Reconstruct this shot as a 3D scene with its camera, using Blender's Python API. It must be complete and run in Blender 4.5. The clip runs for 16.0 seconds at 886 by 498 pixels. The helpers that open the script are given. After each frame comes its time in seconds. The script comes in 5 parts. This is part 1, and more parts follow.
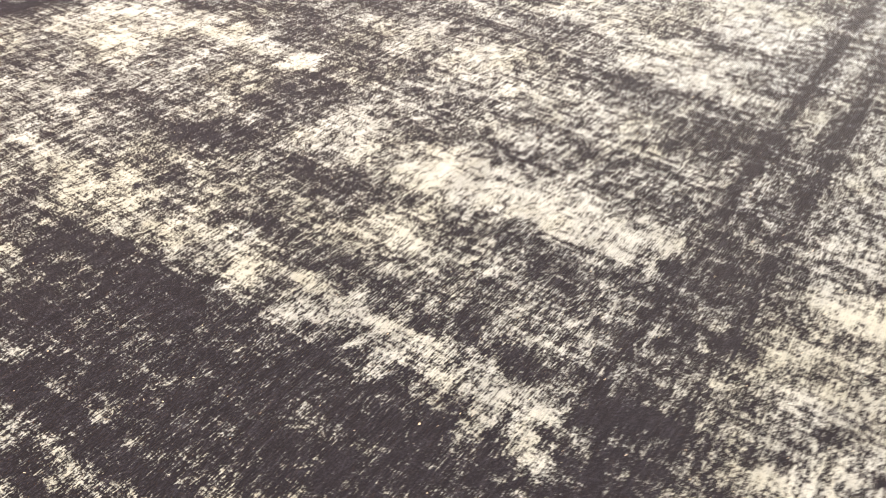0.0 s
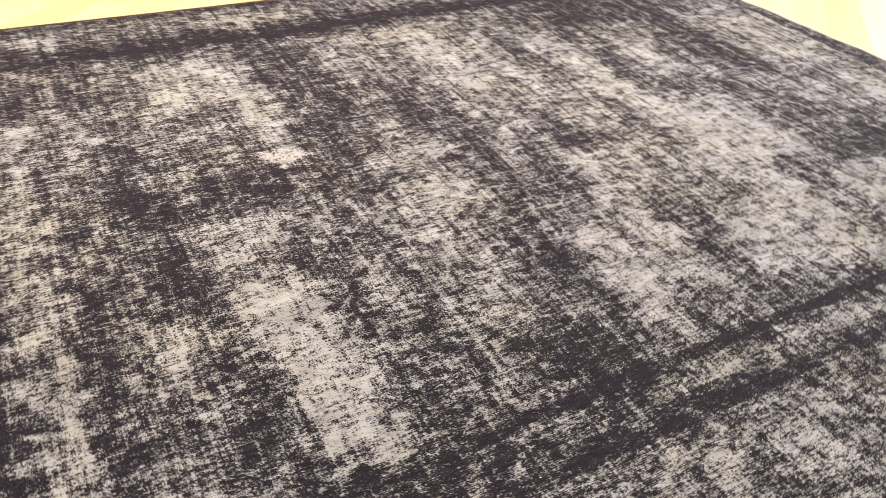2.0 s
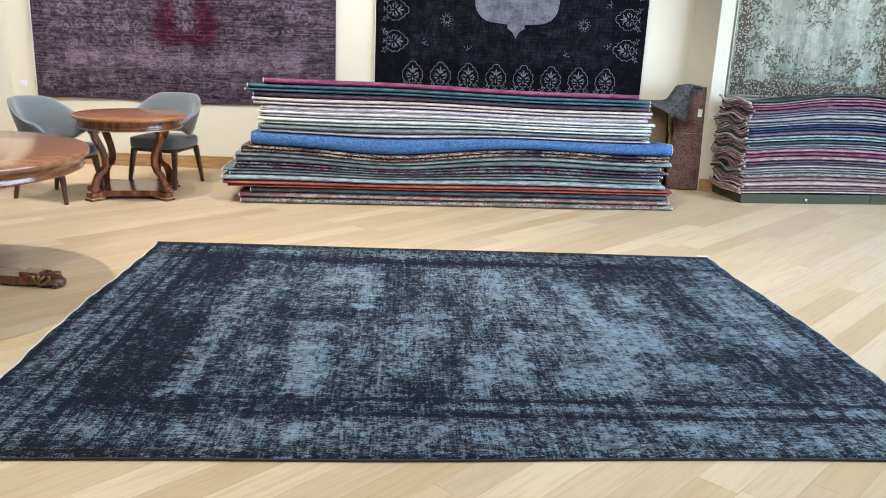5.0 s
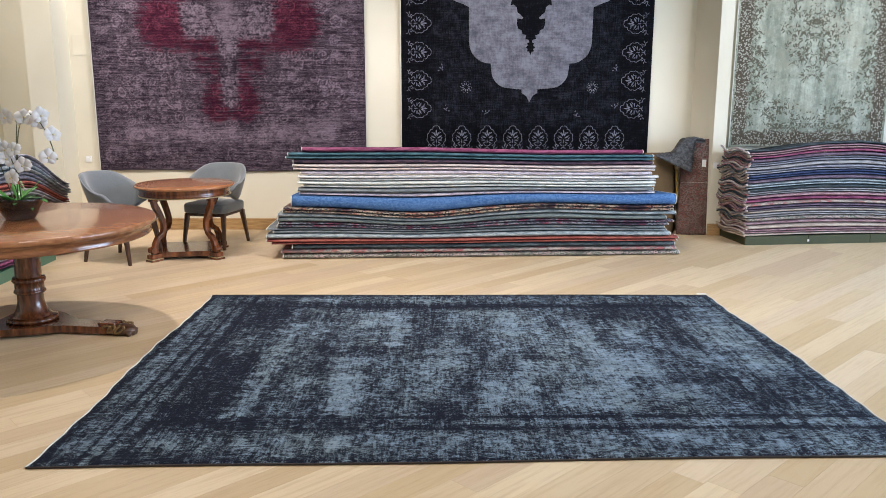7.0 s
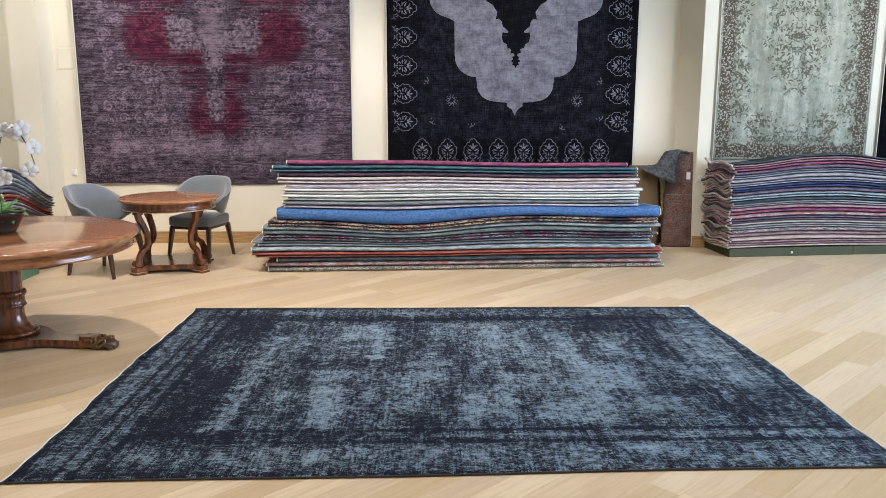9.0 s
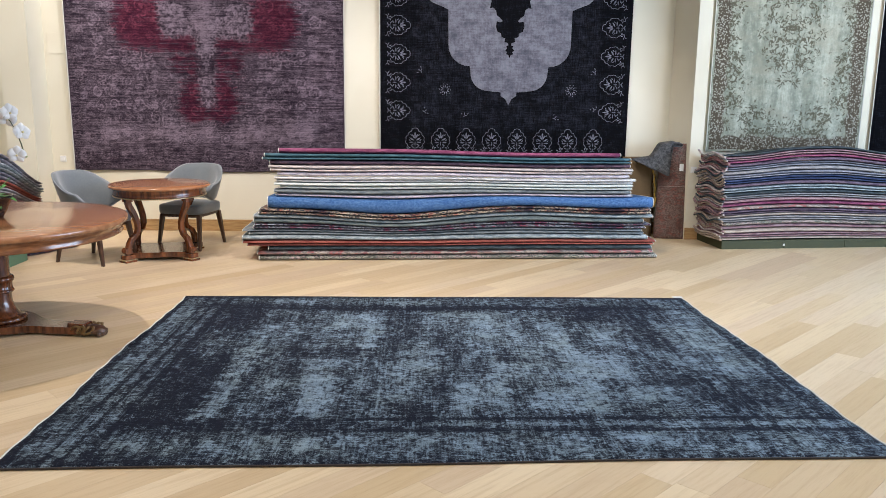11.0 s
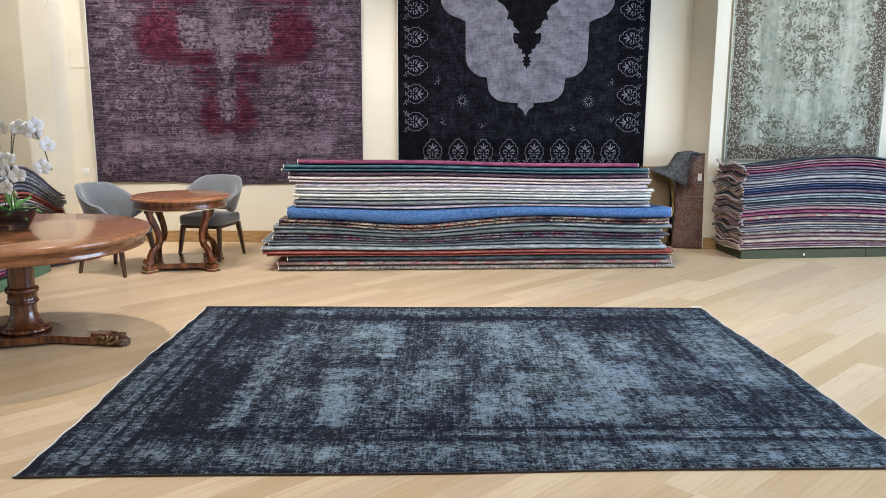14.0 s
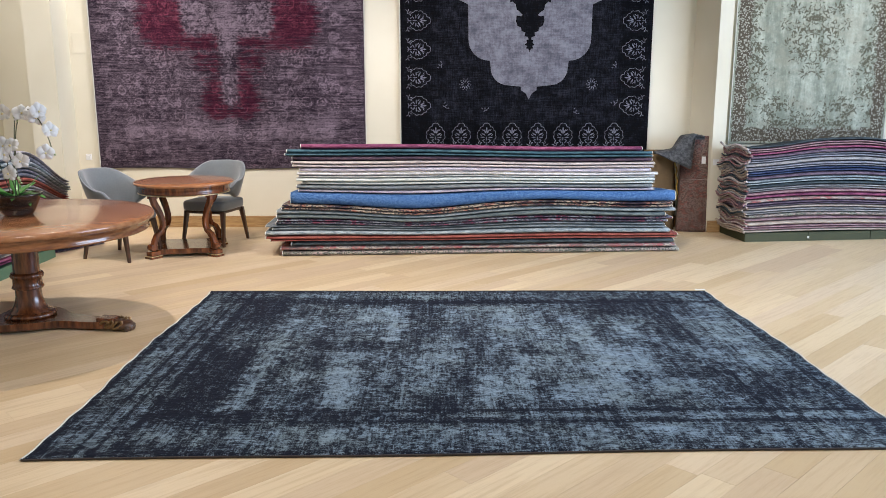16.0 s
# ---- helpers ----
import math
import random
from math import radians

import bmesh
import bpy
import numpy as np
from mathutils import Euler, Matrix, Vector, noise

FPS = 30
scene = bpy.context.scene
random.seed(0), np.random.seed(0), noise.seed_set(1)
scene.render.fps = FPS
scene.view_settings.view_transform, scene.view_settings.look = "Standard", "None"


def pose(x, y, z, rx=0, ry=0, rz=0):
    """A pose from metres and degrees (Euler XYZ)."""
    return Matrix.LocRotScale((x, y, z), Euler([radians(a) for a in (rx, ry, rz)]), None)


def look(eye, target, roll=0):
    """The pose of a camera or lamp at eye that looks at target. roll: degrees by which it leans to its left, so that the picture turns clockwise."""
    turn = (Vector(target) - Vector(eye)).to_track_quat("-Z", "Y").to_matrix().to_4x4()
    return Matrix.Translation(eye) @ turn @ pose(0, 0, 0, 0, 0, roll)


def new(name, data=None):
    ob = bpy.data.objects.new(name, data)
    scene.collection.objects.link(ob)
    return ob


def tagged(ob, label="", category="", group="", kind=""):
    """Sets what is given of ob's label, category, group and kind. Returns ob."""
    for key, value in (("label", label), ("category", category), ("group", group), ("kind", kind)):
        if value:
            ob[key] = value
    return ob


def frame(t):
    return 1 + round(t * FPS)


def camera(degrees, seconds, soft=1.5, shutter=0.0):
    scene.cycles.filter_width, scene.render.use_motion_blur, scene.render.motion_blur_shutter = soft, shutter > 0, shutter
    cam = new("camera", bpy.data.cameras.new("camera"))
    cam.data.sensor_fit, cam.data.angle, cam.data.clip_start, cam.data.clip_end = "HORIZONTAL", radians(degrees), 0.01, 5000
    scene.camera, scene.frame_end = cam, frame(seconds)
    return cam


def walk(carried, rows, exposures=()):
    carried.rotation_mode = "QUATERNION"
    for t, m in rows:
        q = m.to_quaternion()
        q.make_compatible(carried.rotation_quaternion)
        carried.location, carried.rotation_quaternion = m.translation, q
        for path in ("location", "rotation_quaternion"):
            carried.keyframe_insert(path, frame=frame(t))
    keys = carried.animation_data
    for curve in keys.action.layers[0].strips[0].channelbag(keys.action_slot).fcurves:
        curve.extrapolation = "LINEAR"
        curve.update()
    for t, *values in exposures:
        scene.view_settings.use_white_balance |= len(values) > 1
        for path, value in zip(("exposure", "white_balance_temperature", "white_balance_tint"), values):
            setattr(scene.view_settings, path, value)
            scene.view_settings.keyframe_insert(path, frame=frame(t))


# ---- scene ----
cam = camera(58.0, 16.0, soft=0.9, shutter=0.3)
PATH = [
    (0, (-1.723, 0.278, 0.911), (-0.36, 1.131, -0.279), 3.1),
    (0.5, (-1.709, 0.076, 1.136), (-0.407, 0.998, -0.07), 2.9),
    (1, (-1.503, -0.073, 1.204), (-0.245, 0.928, 0.014), 2.4),
    (1.5, (-1.177, -0.117, 1.224), (-0.048, 1.006, 0.014), 4.2),
    (2, (-0.872, -0.298, 1.222), (-0.031, 1.076, 0.037), 4.5),
    (2.5, (-0.695, -0.635, 1.261), (-0.142, 0.959, 0.188), 4.5),
    (3, (-0.614, -0.996, 1.338), (-0.187, 0.699, 0.366), 4.0),
    (3.5, (-0.399, -1.346, 1.363), (-0.052, 0.431, 0.514), 3.1),
    (4, (-0.275, -1.769, 1.411), (-0.024, 0.089, 0.715), 2.5),
    (4.5, (-0.161, -2.19, 1.465), (0.021, -0.29, 0.866), 3.0),
    (5, (-0.031, -2.597, 1.536), (0.078, -0.67, 1.011), 2.5),
    (5.2, (0.008, -2.745, 1.569), (0.085, -0.813, 1.057), 1.8),
    (7.3, (0.064, -3.281, 1.646), (0.081, -1.317, 1.267), 0.1),
    (7.5, (0.074, -3.284, 1.645), (0.094, -1.318, 1.274), 0.1),
    (8, (0.091, -3.283, 1.643), (0.119, -1.316, 1.283), -0.0),
    (8.5, (0.108, -3.28, 1.639), (0.142, -1.312, 1.283), 0.0),
    (9, (0.118, -3.282, 1.648), (0.156, -1.316, 1.285), 0.1),
    (9.5, (0.124, -3.273, 1.637), (0.17, -1.308, 1.268), 0.3),
    (12, (0.085, -3.25, 1.622), (0.146, -1.289, 1.234), 0.7),
    (12.5, (0.074, -3.264, 1.627), (0.128, -1.301, 1.246), 0.6),
    (13, (0.08, -3.27, 1.627), (0.122, -1.305, 1.258), 0.5),
    (13.5, (0.086, -3.273, 1.627), (0.115, -1.306, 1.267), 0.5),
    (14, (0.091, -3.276, 1.622), (0.11, -1.309, 1.265), 0.3),
    (14.5, (0.1, -3.289, 1.617), (0.111, -1.323, 1.253), 0.2),
    (15, (0.097, -3.281, 1.608), (0.106, -1.317, 1.233), 0.1),
    (15.5, (0.095, -3.28, 1.607), (0.104, -1.317, 1.222), -0.0),
    (16, (0.092, -3.279, 1.61), (0.102, -1.318, 1.217), -0.0),
]
walk(cam, [(t, look(eye, target, roll)) for t, eye, target, roll in PATH],
     [(0, 1.72, 11400, 27), (0.5, 1.48, 12000, 32), (1.2, 1.15, 11800, 33), (2.0, 1.06, 10800, 34), (2.6, 0.84, 9400, 42), (3.1, 0.78, 7400, 31), (3.6, 0.5, 6000, 10), (4.4, 0.23, 5700, 9), (5.2, 0.03, 5920, 12), (7.3, -0.10, 6120, 15), (16, -0.10, 6120, 15)])

# ---- world and lights ----
world = bpy.data.worlds.new("world")
scene.world = world
world.use_nodes = True
sky = world.node_tree.nodes.new("ShaderNodeTexSky")
sky.sky_type, sky.sun_disc, sky.sun_elevation, sky.sun_rotation = "NISHITA", False, radians(40), radians(90)
world.node_tree.links.new(sky.outputs[0], world.node_tree.nodes["Background"].inputs[0])
world.node_tree.nodes["Background"].inputs[1].default_value = 0.1


def spot(x, y, tx, ty, tz, watts, cone=95, blend=0.7, radius=0.06, color=(1.0, 0.93, 0.84)):
    lamp = bpy.data.lights.new("ceiling_and_fill_spot", "SPOT")
    lamp.energy, lamp.color, lamp.spot_size, lamp.spot_blend, lamp.shadow_soft_size = watts, color, radians(cone), blend, radius
    ob = new("ceiling_and_fill_spot", lamp)
    ob.matrix_world = look((x, y, 3.92), (tx, ty, tz))
    return ob


spot(-2.75, 3.5, -2.75, 3.3, 0, 400, 110, color=(1.0, 0.91, 0.79))
spot(0.4, 2.1, 0.4, 4.0, 0.3, 420, 105, color=(1.0, 0.91, 0.80))
spot(-2.0, 3.9, -2.0, 6.1, 1.6, 275, 84)
spot(0.9, 4.0, 0.9, 6.1, 1.5, 205, 82)
spot(4.4, 3.5, 4.4, 5.9, 1.4, 120, 84)
spot(-1.0, -1.1, -0.7, -0.6, 0, 320, 120, color=(1.0, 0.91, 0.79))
spot(2.2, 0.2, 2.0, 0.6, 0, 150, 120)
# fill added to brighten the west bay and side stack, no lamp known there
spot(-3.9, 3.3, -4.3, 5.6, 1.3, 235, 82)
# unseen fill, stands in for window light on the west pillar's side face
spot(-2.6, 5.45, -4.12, 5.95, 1.5, 165, 66)


def daylight(x, y, z, tx, ty, tz, w, h, watts):
    lamp = bpy.data.lights.new("window_light", "AREA")
    lamp.shape, lamp.size, lamp.size_y, lamp.energy, lamp.color = "RECTANGLE", w, h, watts, (0.62, 0.8, 1.0)
    new("window_light", lamp).matrix_world = look((x, y, z), (tx, ty, tz))


daylight(6.95, 1.2, 1.75, 0, 1.2, 1.75, 5.0, 2.7, 575)

# ---- materials ----


class Nodes:
    """Short calls for a node material."""

    def __init__(self, name, rough=0.6, metal=0.0):
        self.mat = bpy.data.materials.new(name)
        self.mat.use_nodes = True
        self.tree = self.mat.node_tree
        self.bsdf = self.tree.nodes["Principled BSDF"]
        self.bsdf.inputs["Roughness"].default_value, self.bsdf.inputs["Metallic"].default_value = rough, metal

    def put(self, socket, value):
        if hasattr(value, "default_value"):
            self.tree.links.new(value, socket)
        elif value is not None:
            socket.default_value = value

    def add(self, kind, **inputs):
        node = self.tree.nodes.new(kind)
        for key, value in inputs.items():
            self.put(node.inputs[key.replace("_", " ")], value)
        return node

    def coords(self, scale=(1, 1, 1), turn=0.0):
        c = self.add("ShaderNodeTexCoord").outputs["Object"]
        m = self.add("ShaderNodeMapping", Vector=c)
        m.inputs["Scale"].default_value = scale
        m.inputs["Rotation"].default_value = (0, 0, turn)
        return m.outputs[0]

    def noise(self, scale, stretch=(1, 1, 1), detail=3.0, rough=0.55, bend=0.0):
        return self.add("ShaderNodeTexNoise", Vector=self.coords(stretch), Scale=scale, Detail=detail, Roughness=rough, Distortion=bend).outputs["Fac"]

    def math(self, op, a, b=0.0, c=None):
        n = self.tree.nodes.new("ShaderNodeMath")
        n.operation = op
        self.put(n.inputs[0], a)
        self.put(n.inputs[1], b)
        self.put(n.inputs[2], c)
        return n.outputs[0]

    def ramp(self, fac, lo, hi):
        n = self.add("ShaderNodeMapRange", Value=fac, From_Min=lo, From_Max=hi)
        n.interpolation_type = "SMOOTHSTEP"
        return n.outputs[0]

    def mix(self, fac, a, b):
        n = self.tree.nodes.new("ShaderNodeMix")
        n.data_type = "RGBA"
        self.put(n.inputs[0], fac)
        self.put(n.inputs[6], (*a, 1) if isinstance(a, tuple) else a)
        self.put(n.inputs[7], (*b, 1) if isinstance(b, tuple) else b)
        return n.outputs[2]

    def attribute(self, name):
        n = self.tree.nodes.new("ShaderNodeAttribute")
        n.attribute_name = name
        return n.outputs["Fac"]

    def random(self):
        return self.add("ShaderNodeObjectInfo").outputs["Random"]

    def finish(self, color, bump=None, strength=0.3, distance=0.003, rough=None):
        self.put(self.bsdf.inputs["Base Color"], (*color, 1) if isinstance(color, tuple) else color)
        if bump is not None:
            b = self.add("ShaderNodeBump", Height=bump, Strength=strength, Distance=distance)
            self.put(self.bsdf.inputs["Normal"], b.outputs[0])
        if rough is not None:
            self.put(self.bsdf.inputs["Roughness"], rough)
        return self.mat


def plain(name, color, rough=0.6, metal=0.0, scale=30.0, vary=0.18, bump=0.15, stretch=(1, 1, 1)):
    n = Nodes(name, rough, metal)
    big, fine = n.noise(scale * 0.12, stretch), n.noise(scale, stretch)
    amount = n.math("MULTIPLY_ADD", n.math("ADD", big, fine), vary, -vary + 0.5)
    dark, light = tuple(c * 0.55 for c in color), tuple(min(1, c * 1.45) for c in color)
    return n.finish(n.mix(amount, dark, light), fine, bump, 0.002)


def plaster():
    n = Nodes("cream_plaster", 0.75)
    big, fine = n.noise(0.9), n.noise(160)
    return n.finish(n.mix(n.ramp(big, 0.3, 0.7), (0.66, 0.61, 0.475), (0.71, 0.665, 0.535)), fine, 0.12, 0.001)


def oak(name, tone):
    n = Nodes(name, 0.38)
    r = n.random() if tone == "plank" else n.add("ShaderNodeNewGeometry").outputs["Random Per Island"]
    shift = n.math("MULTIPLY", r, 37.0)
    c = n.add("ShaderNodeVectorMath", **{})
    n.put(c.inputs[0], n.add("ShaderNodeTexCoord").outputs["Object"])
    n.put(c.inputs[1], n.add("ShaderNodeCombineXYZ", X=shift, Y=shift, Z=shift).outputs[0])

    def grainy(scale, stretch, detail):
        m = n.add("ShaderNodeMapping", Vector=c.outputs[0])
        m.inputs["Scale"].default_value = stretch
        return n.add("ShaderNodeTexNoise", Vector=m.outputs[0], Scale=scale, Detail=detail, Roughness=0.55).outputs["Fac"]
    grain, fine = grainy(5, (0.5, 9, 1), 5), grainy(40, (0.5, 9, 1), 4)
    other = n.math("FRACT", n.math("MULTIPLY", r, 17.31))
    base = n.mix(r, (0.52, 0.38, 0.215), (0.69, 0.55, 0.36))
    base = n.mix(n.math("MULTIPLY", n.ramp(other, 0.45, 1.0), 0.55), base, (0.56, 0.425, 0.30))
    base = n.mix(n.math("MULTIPLY", n.ramp(grain, 0.42, 0.72), 0.35), base, (0.40, 0.26, 0.13))
    base = n.mix(n.math("MULTIPLY", n.ramp(fine, 0.5, 0.8), 0.18), base, (0.32, 0.20, 0.10))
    rough = n.math("MULTIPLY_ADD", fine, 0.2, 0.30)
    return n.finish(base, fine, 0.05, 0.001, rough)


def walnut(name, dark=(0.075, 0.022, 0.008), light=(0.30, 0.10, 0.035), stretch=(2, 14, 14), rough=0.2):
    n = Nodes(name, rough)
    grain = n.noise(4, stretch, 5)
    fine = n.noise(40, stretch, 3)
    col = n.mix(n.ramp(grain, 0.3, 0.72), dark, light)
    col = n.mix(n.math("MULTIPLY", n.ramp(fine, 0.55, 0.75), 0.4), col, dark)
    n.bsdf.inputs["Coat Weight"].default_value = 0.5
    n.bsdf.inputs["Coat Roughness"].default_value = 0.12
    return n.finish(col, fine, 0.05, 0.001)


def distressed(name, dark, light):
    """Worn pile: the mesh carries how worn the rug is; rows of knots, threads and clumps break it up."""
    n = Nodes(name, 0.9)
    wear = n.attribute("wear")
    clump = n.noise(1.0, (20, 27, 1), 6, 0.78, 0.6)
    dash = n.noise(1.0, (24, 84, 1), 4, 0.74)
    pick = n.noise(1.0, (75, 170, 1), 3, 0.72)
    warp = n.noise(1.0, (80, 6, 1), 3, 0.68)
    band = n.noise(1.0, (3.0, 42, 1), 3, 0.65)
    grit = n.noise(1.0, (230, 210, 1), 2, 0.7)
    cloud = n.noise(1.0, (6, 8, 1), 5, 0.7)
    rows = n.add("ShaderNodeTexWave", Vector=n.coords((1, 1, 1)), Scale=70.0, Distortion=1.2, Detail=2.0)
    rows.bands_direction = "Y"
    v = wear
    for layer, amount in ((clump, 2.2), (dash, 1.4), (pick, 1.3), (warp, 1.15), (band, 0.30), (grit, 1.7), (cloud, 0.4), (rows.outputs["Fac"], 0.16)):
        v = n.math("MULTIPLY_ADD", n.math("SUBTRACT", layer, 0.5), amount, v)
    mask = n.ramp(v, 0.37, 0.88)
    faded = n.mix(n.ramp(cloud, 0.35, 0.65), tuple(c * 0.78 for c in light), tuple(c * 1.15 for c in light))
    hue = n.ramp(n.noise(1.0, (1.7, 2.3, 1), 4, 0.7), 0.44, 0.62)
    faded = n.mix(n.math("MULTIPLY", hue, 0.38), faded, (light[0] * 1.10, light[1] * 1.02, light[2] * 0.80))
    faded = n.mix(n.math("MULTIPLY", n.ramp(dash, 0.55, 0.40), 0.30), faded, tuple(c * 0.55 for c in light))
    deep = n.mix(n.ramp(n.math("MULTIPLY_ADD", grit, 0.8, n.math("MULTIPLY", dash, 0.7)), 0.66, 1.0), dark, tuple(c * 2.6 for c in dark))
    col = n.mix(mask, deep, faded)
    rust = n.ramp(n.noise(1.0, (45, 60, 1), 4, 0.7), 0.60, 0.76)
    col = n.mix(n.math("MULTIPLY", rust, 0.2), col, (0.050, 0.034, 0.022))
    lint = n.ramp(n.noise(1.0, (150, 130, 1), 1), 0.765, 0.80)
    col = n.mix(n.math("MULTIPLY", lint, 0.75), col, (0.50, 0.52, 0.50))
    n.bsdf.inputs["Specular IOR Level"].default_value = 0.05
    height = n.math("MULTIPLY_ADD", rows.outputs["Fac"], 0.35, n.math("ADD", grit, n.math("MULTIPLY", mask, -0.6)))
    return n.finish(col, height, 0.5, 0.004)


PLASTER = plaster()
OAK, OAK_REST = oak("oak_plank", "plank"), oak("oak_plank_rest", "rest")
WHITE = plain("white_paint", (0.8, 0.78, 0.72), 0.6, scale=20, vary=0.06, bump=0.05)
SKIRT = walnut("oak_skirting", (0.28, 0.16, 0.06), (0.46, 0.29, 0.13), (1.5, 20, 20), 0.4)
TABLE_WOOD = walnut("polished_mahogany", (0.055, 0.014, 0.005), (0.20, 0.060, 0.017), (7, 7, 1.2), 0.27)
TOP_WOOD = walnut("polished_tabletop", (0.29, 0.115, 0.045), (0.41, 0.18, 0.077), (1.6, 6, 6), 0.2)
DARK_WOOD = walnut("dark_walnut", (0.028, 0.012, 0.007), (0.10, 0.045, 0.024), (10, 10, 1.5), 0.32)
BRASS = plain("aged_brass", (0.27, 0.18, 0.09), 0.36, 0.85, 60, 0.45, 0.4)
PALE_BRASS = plain("pale_brass", (0.72, 0.56, 0.33), 0.3, 0.8, 60, 0.15, 0.1)
RIM_WOOD = walnut("banded_rim", (0.15, 0.05, 0.017), (0.31, 0.12, 0.042), (2.2, 2.2, 14), 0.2)
VELVET = plain("grey_velvet", (0.120, 0.134, 0.143), 0.85, 0, 50, 0.3, 0.25)
VELVET.node_tree.nodes["Principled BSDF"].inputs["Sheen Weight"].default_value = 0.5
PIPING = plain("pale_piping", (0.22, 0.24, 0.26), 0.8, 0, 60, 0.15, 0.2)
MINT = plain("mint_plinth_paint", (0.075, 0.16, 0.095), 0.45, 0, 25, 0.2, 0.1)
GREEN = plain("green_plinth_paint", (0.040, 0.044, 0.014), 0.7, 0, 25, 0.3, 0.1)
SEAM = plain("selvedge_cream", (0.60, 0.58, 0.52), 0.9, 0, 120, 0.25, 0.5)
BACKING = plain("rug_back_brown", (0.145, 0.092, 0.042), 0.9, 0, 90, 0.4, 0.5)

# ---- mesh helpers ----


def part(name, bm, material, parent=None, label="", smooth=False):
    me = bpy.data.meshes.new(name)
    bm.to_mesh(me)
    bm.free()
    for m in material if isinstance(material, (list, tuple)) else [material]:
        me.materials.append(m)
    if smooth:
        me.polygons.foreach_set("use_smooth", [True] * len(me.polygons))
    ob = new(name, me)
    ob.parent = parent
    return tagged(ob, label) if label else ob


def empty(name, m, label, category, group=""):
    ob = new(name)
    ob.empty_display_size = 0.1
    ob.matrix_basis = m
    return tagged(ob, label, category, group)


def box(x0, x1, y0, y1, z0, z1, bevel=0.0, seg=2, bm=None):
    bm = bm or bmesh.new()
    made = bmesh.ops.create_cube(bm, size=1.0)["verts"]
    for v in made:
        v.co = ((x0 + x1) / 2 + v.co.x * (x1 - x0), (y0 + y1) / 2 + v.co.y * (y1 - y0), (z0 + z1) / 2 + v.co.z * (z1 - z0))
    if bevel:
        edges = list({e for v in made for e in v.link_edges})
        bmesh.ops.bevel(bm, geom=edges, offset=bevel, segments=seg, profile=0.5, affect="EDGES")
    return bm


def lathe(profile, seg=48, bm=None, flute=None):
    """A turned body from (radius, height) pairs; flute(angle, k) scales the radius."""
    bm = bm or bmesh.new()
    rings = []
    for k, (r, z) in enumerate(profile):
        ring = []
        for i in range(seg):
            a = math.tau * i / seg
            q = r * (flute(a, k) if flute else 1)
            ring.append(bm.verts.new((q * math.cos(a), q * math.sin(a), z)))
        rings.append(ring)
    for a, b in zip(rings, rings[1:]):
        for i in range(seg):
            bm.faces.new((a[i], a[(i + 1) % seg], b[(i + 1) % seg], b[i]))
    bm.faces.new(rings[0][::-1])
    bm.faces.new(rings[-1])
    return bm


def loft(rings, bm=None, caps=True):
    """Joins rings of points, one after another."""
    bm = bm or bmesh.new()
    made = [[bm.verts.new(p) for p in ring] for ring in rings]
    n = len(made[0])
    for a, b in zip(made, made[1:]):
        for i in range(n):
            bm.faces.new((a[i], a[(i + 1) % n], b[(i + 1) % n], b[i]))
    if caps:
        bm.faces.new(made[0][::-1])
        bm.faces.new(made[-1])
    bmesh.ops.recalc_face_normals(bm, faces=bm.faces)
    return bm


def tube(points, radii, seg=10, bm=None):
    points = [Vector(p) for p in points]
    rings = []
    for i, p in enumerate(points):
        d = (points[min(i + 1, len(points) - 1)] - points[max(i - 1, 0)]).normalized()
        u = d.cross(Vector((0.31, 0.95, 0.05))).normalized()
        w = d.cross(u)
        r = radii[i] if isinstance(radii, (list, tuple)) else radii
        rings.append([p + r * (math.cos(math.tau * k / seg) * u + math.sin(math.tau * k / seg) * w) for k in range(seg)])
    return loft(rings, bm)


def smoothstep(a, b, x):
    t = np.clip((x - a) / (b - a), 0, 1)
    return t * t * (3 - 2 * t)


def patch(x, y, cx, cy, hw, hh, soft=0.06):
    return smoothstep(soft, -soft, np.abs(x - cx) - hw) * smoothstep(soft, -soft, np.abs(y - cy) - hh)


def rosette_on(f, x, y, cx, cy, r, petals, turn=0.0, strength=1.0):
    """Draws a woven flower into the field f: a petalled outline, veins and a heart."""
    near = (np.abs(x - cx) < 1.25 * r) & (np.abs(y - cy) < 1.25 * r)
    if not near.any():
        return
    dx, dy = x[near] - cx, y[near] - cy
    q, a = np.hypot(dx, dy) / r, np.arctan2(dy, dx) + turn
    edge = 0.62 + 0.36 * np.abs(np.cos(a * petals / 2)) ** 0.7
    line = np.exp(-((q - edge) / 0.10) ** 2) + 0.7 * np.exp(-((q - 0.5 * edge) / 0.09) ** 2) + smoothstep(0.2, 0.1, q)
    f[near] = np.maximum(f[near], strength * np.clip(line, 0, 1))


def scroll_on(f, x, y, cx, cy, r, turns, turn=0.0, strength=1.0):
    """A spiral tendril."""
    near = (np.abs(x - cx) < r) & (np.abs(y - cy) < r)
    if not near.any():
        return
    dx, dy = x[near] - cx, y[near] - cy
    q, a = np.hypot(dx, dy) / r, np.arctan2(dy, dx) + turn
    band = np.abs((q * abs(turns) - np.sign(turns) * a / math.tau) % 1.0 - 0.5)
    f[near] = np.maximum(f[near], strength * smoothstep(0.20, 0.08, band) * smoothstep(1.0, 0.9, q))


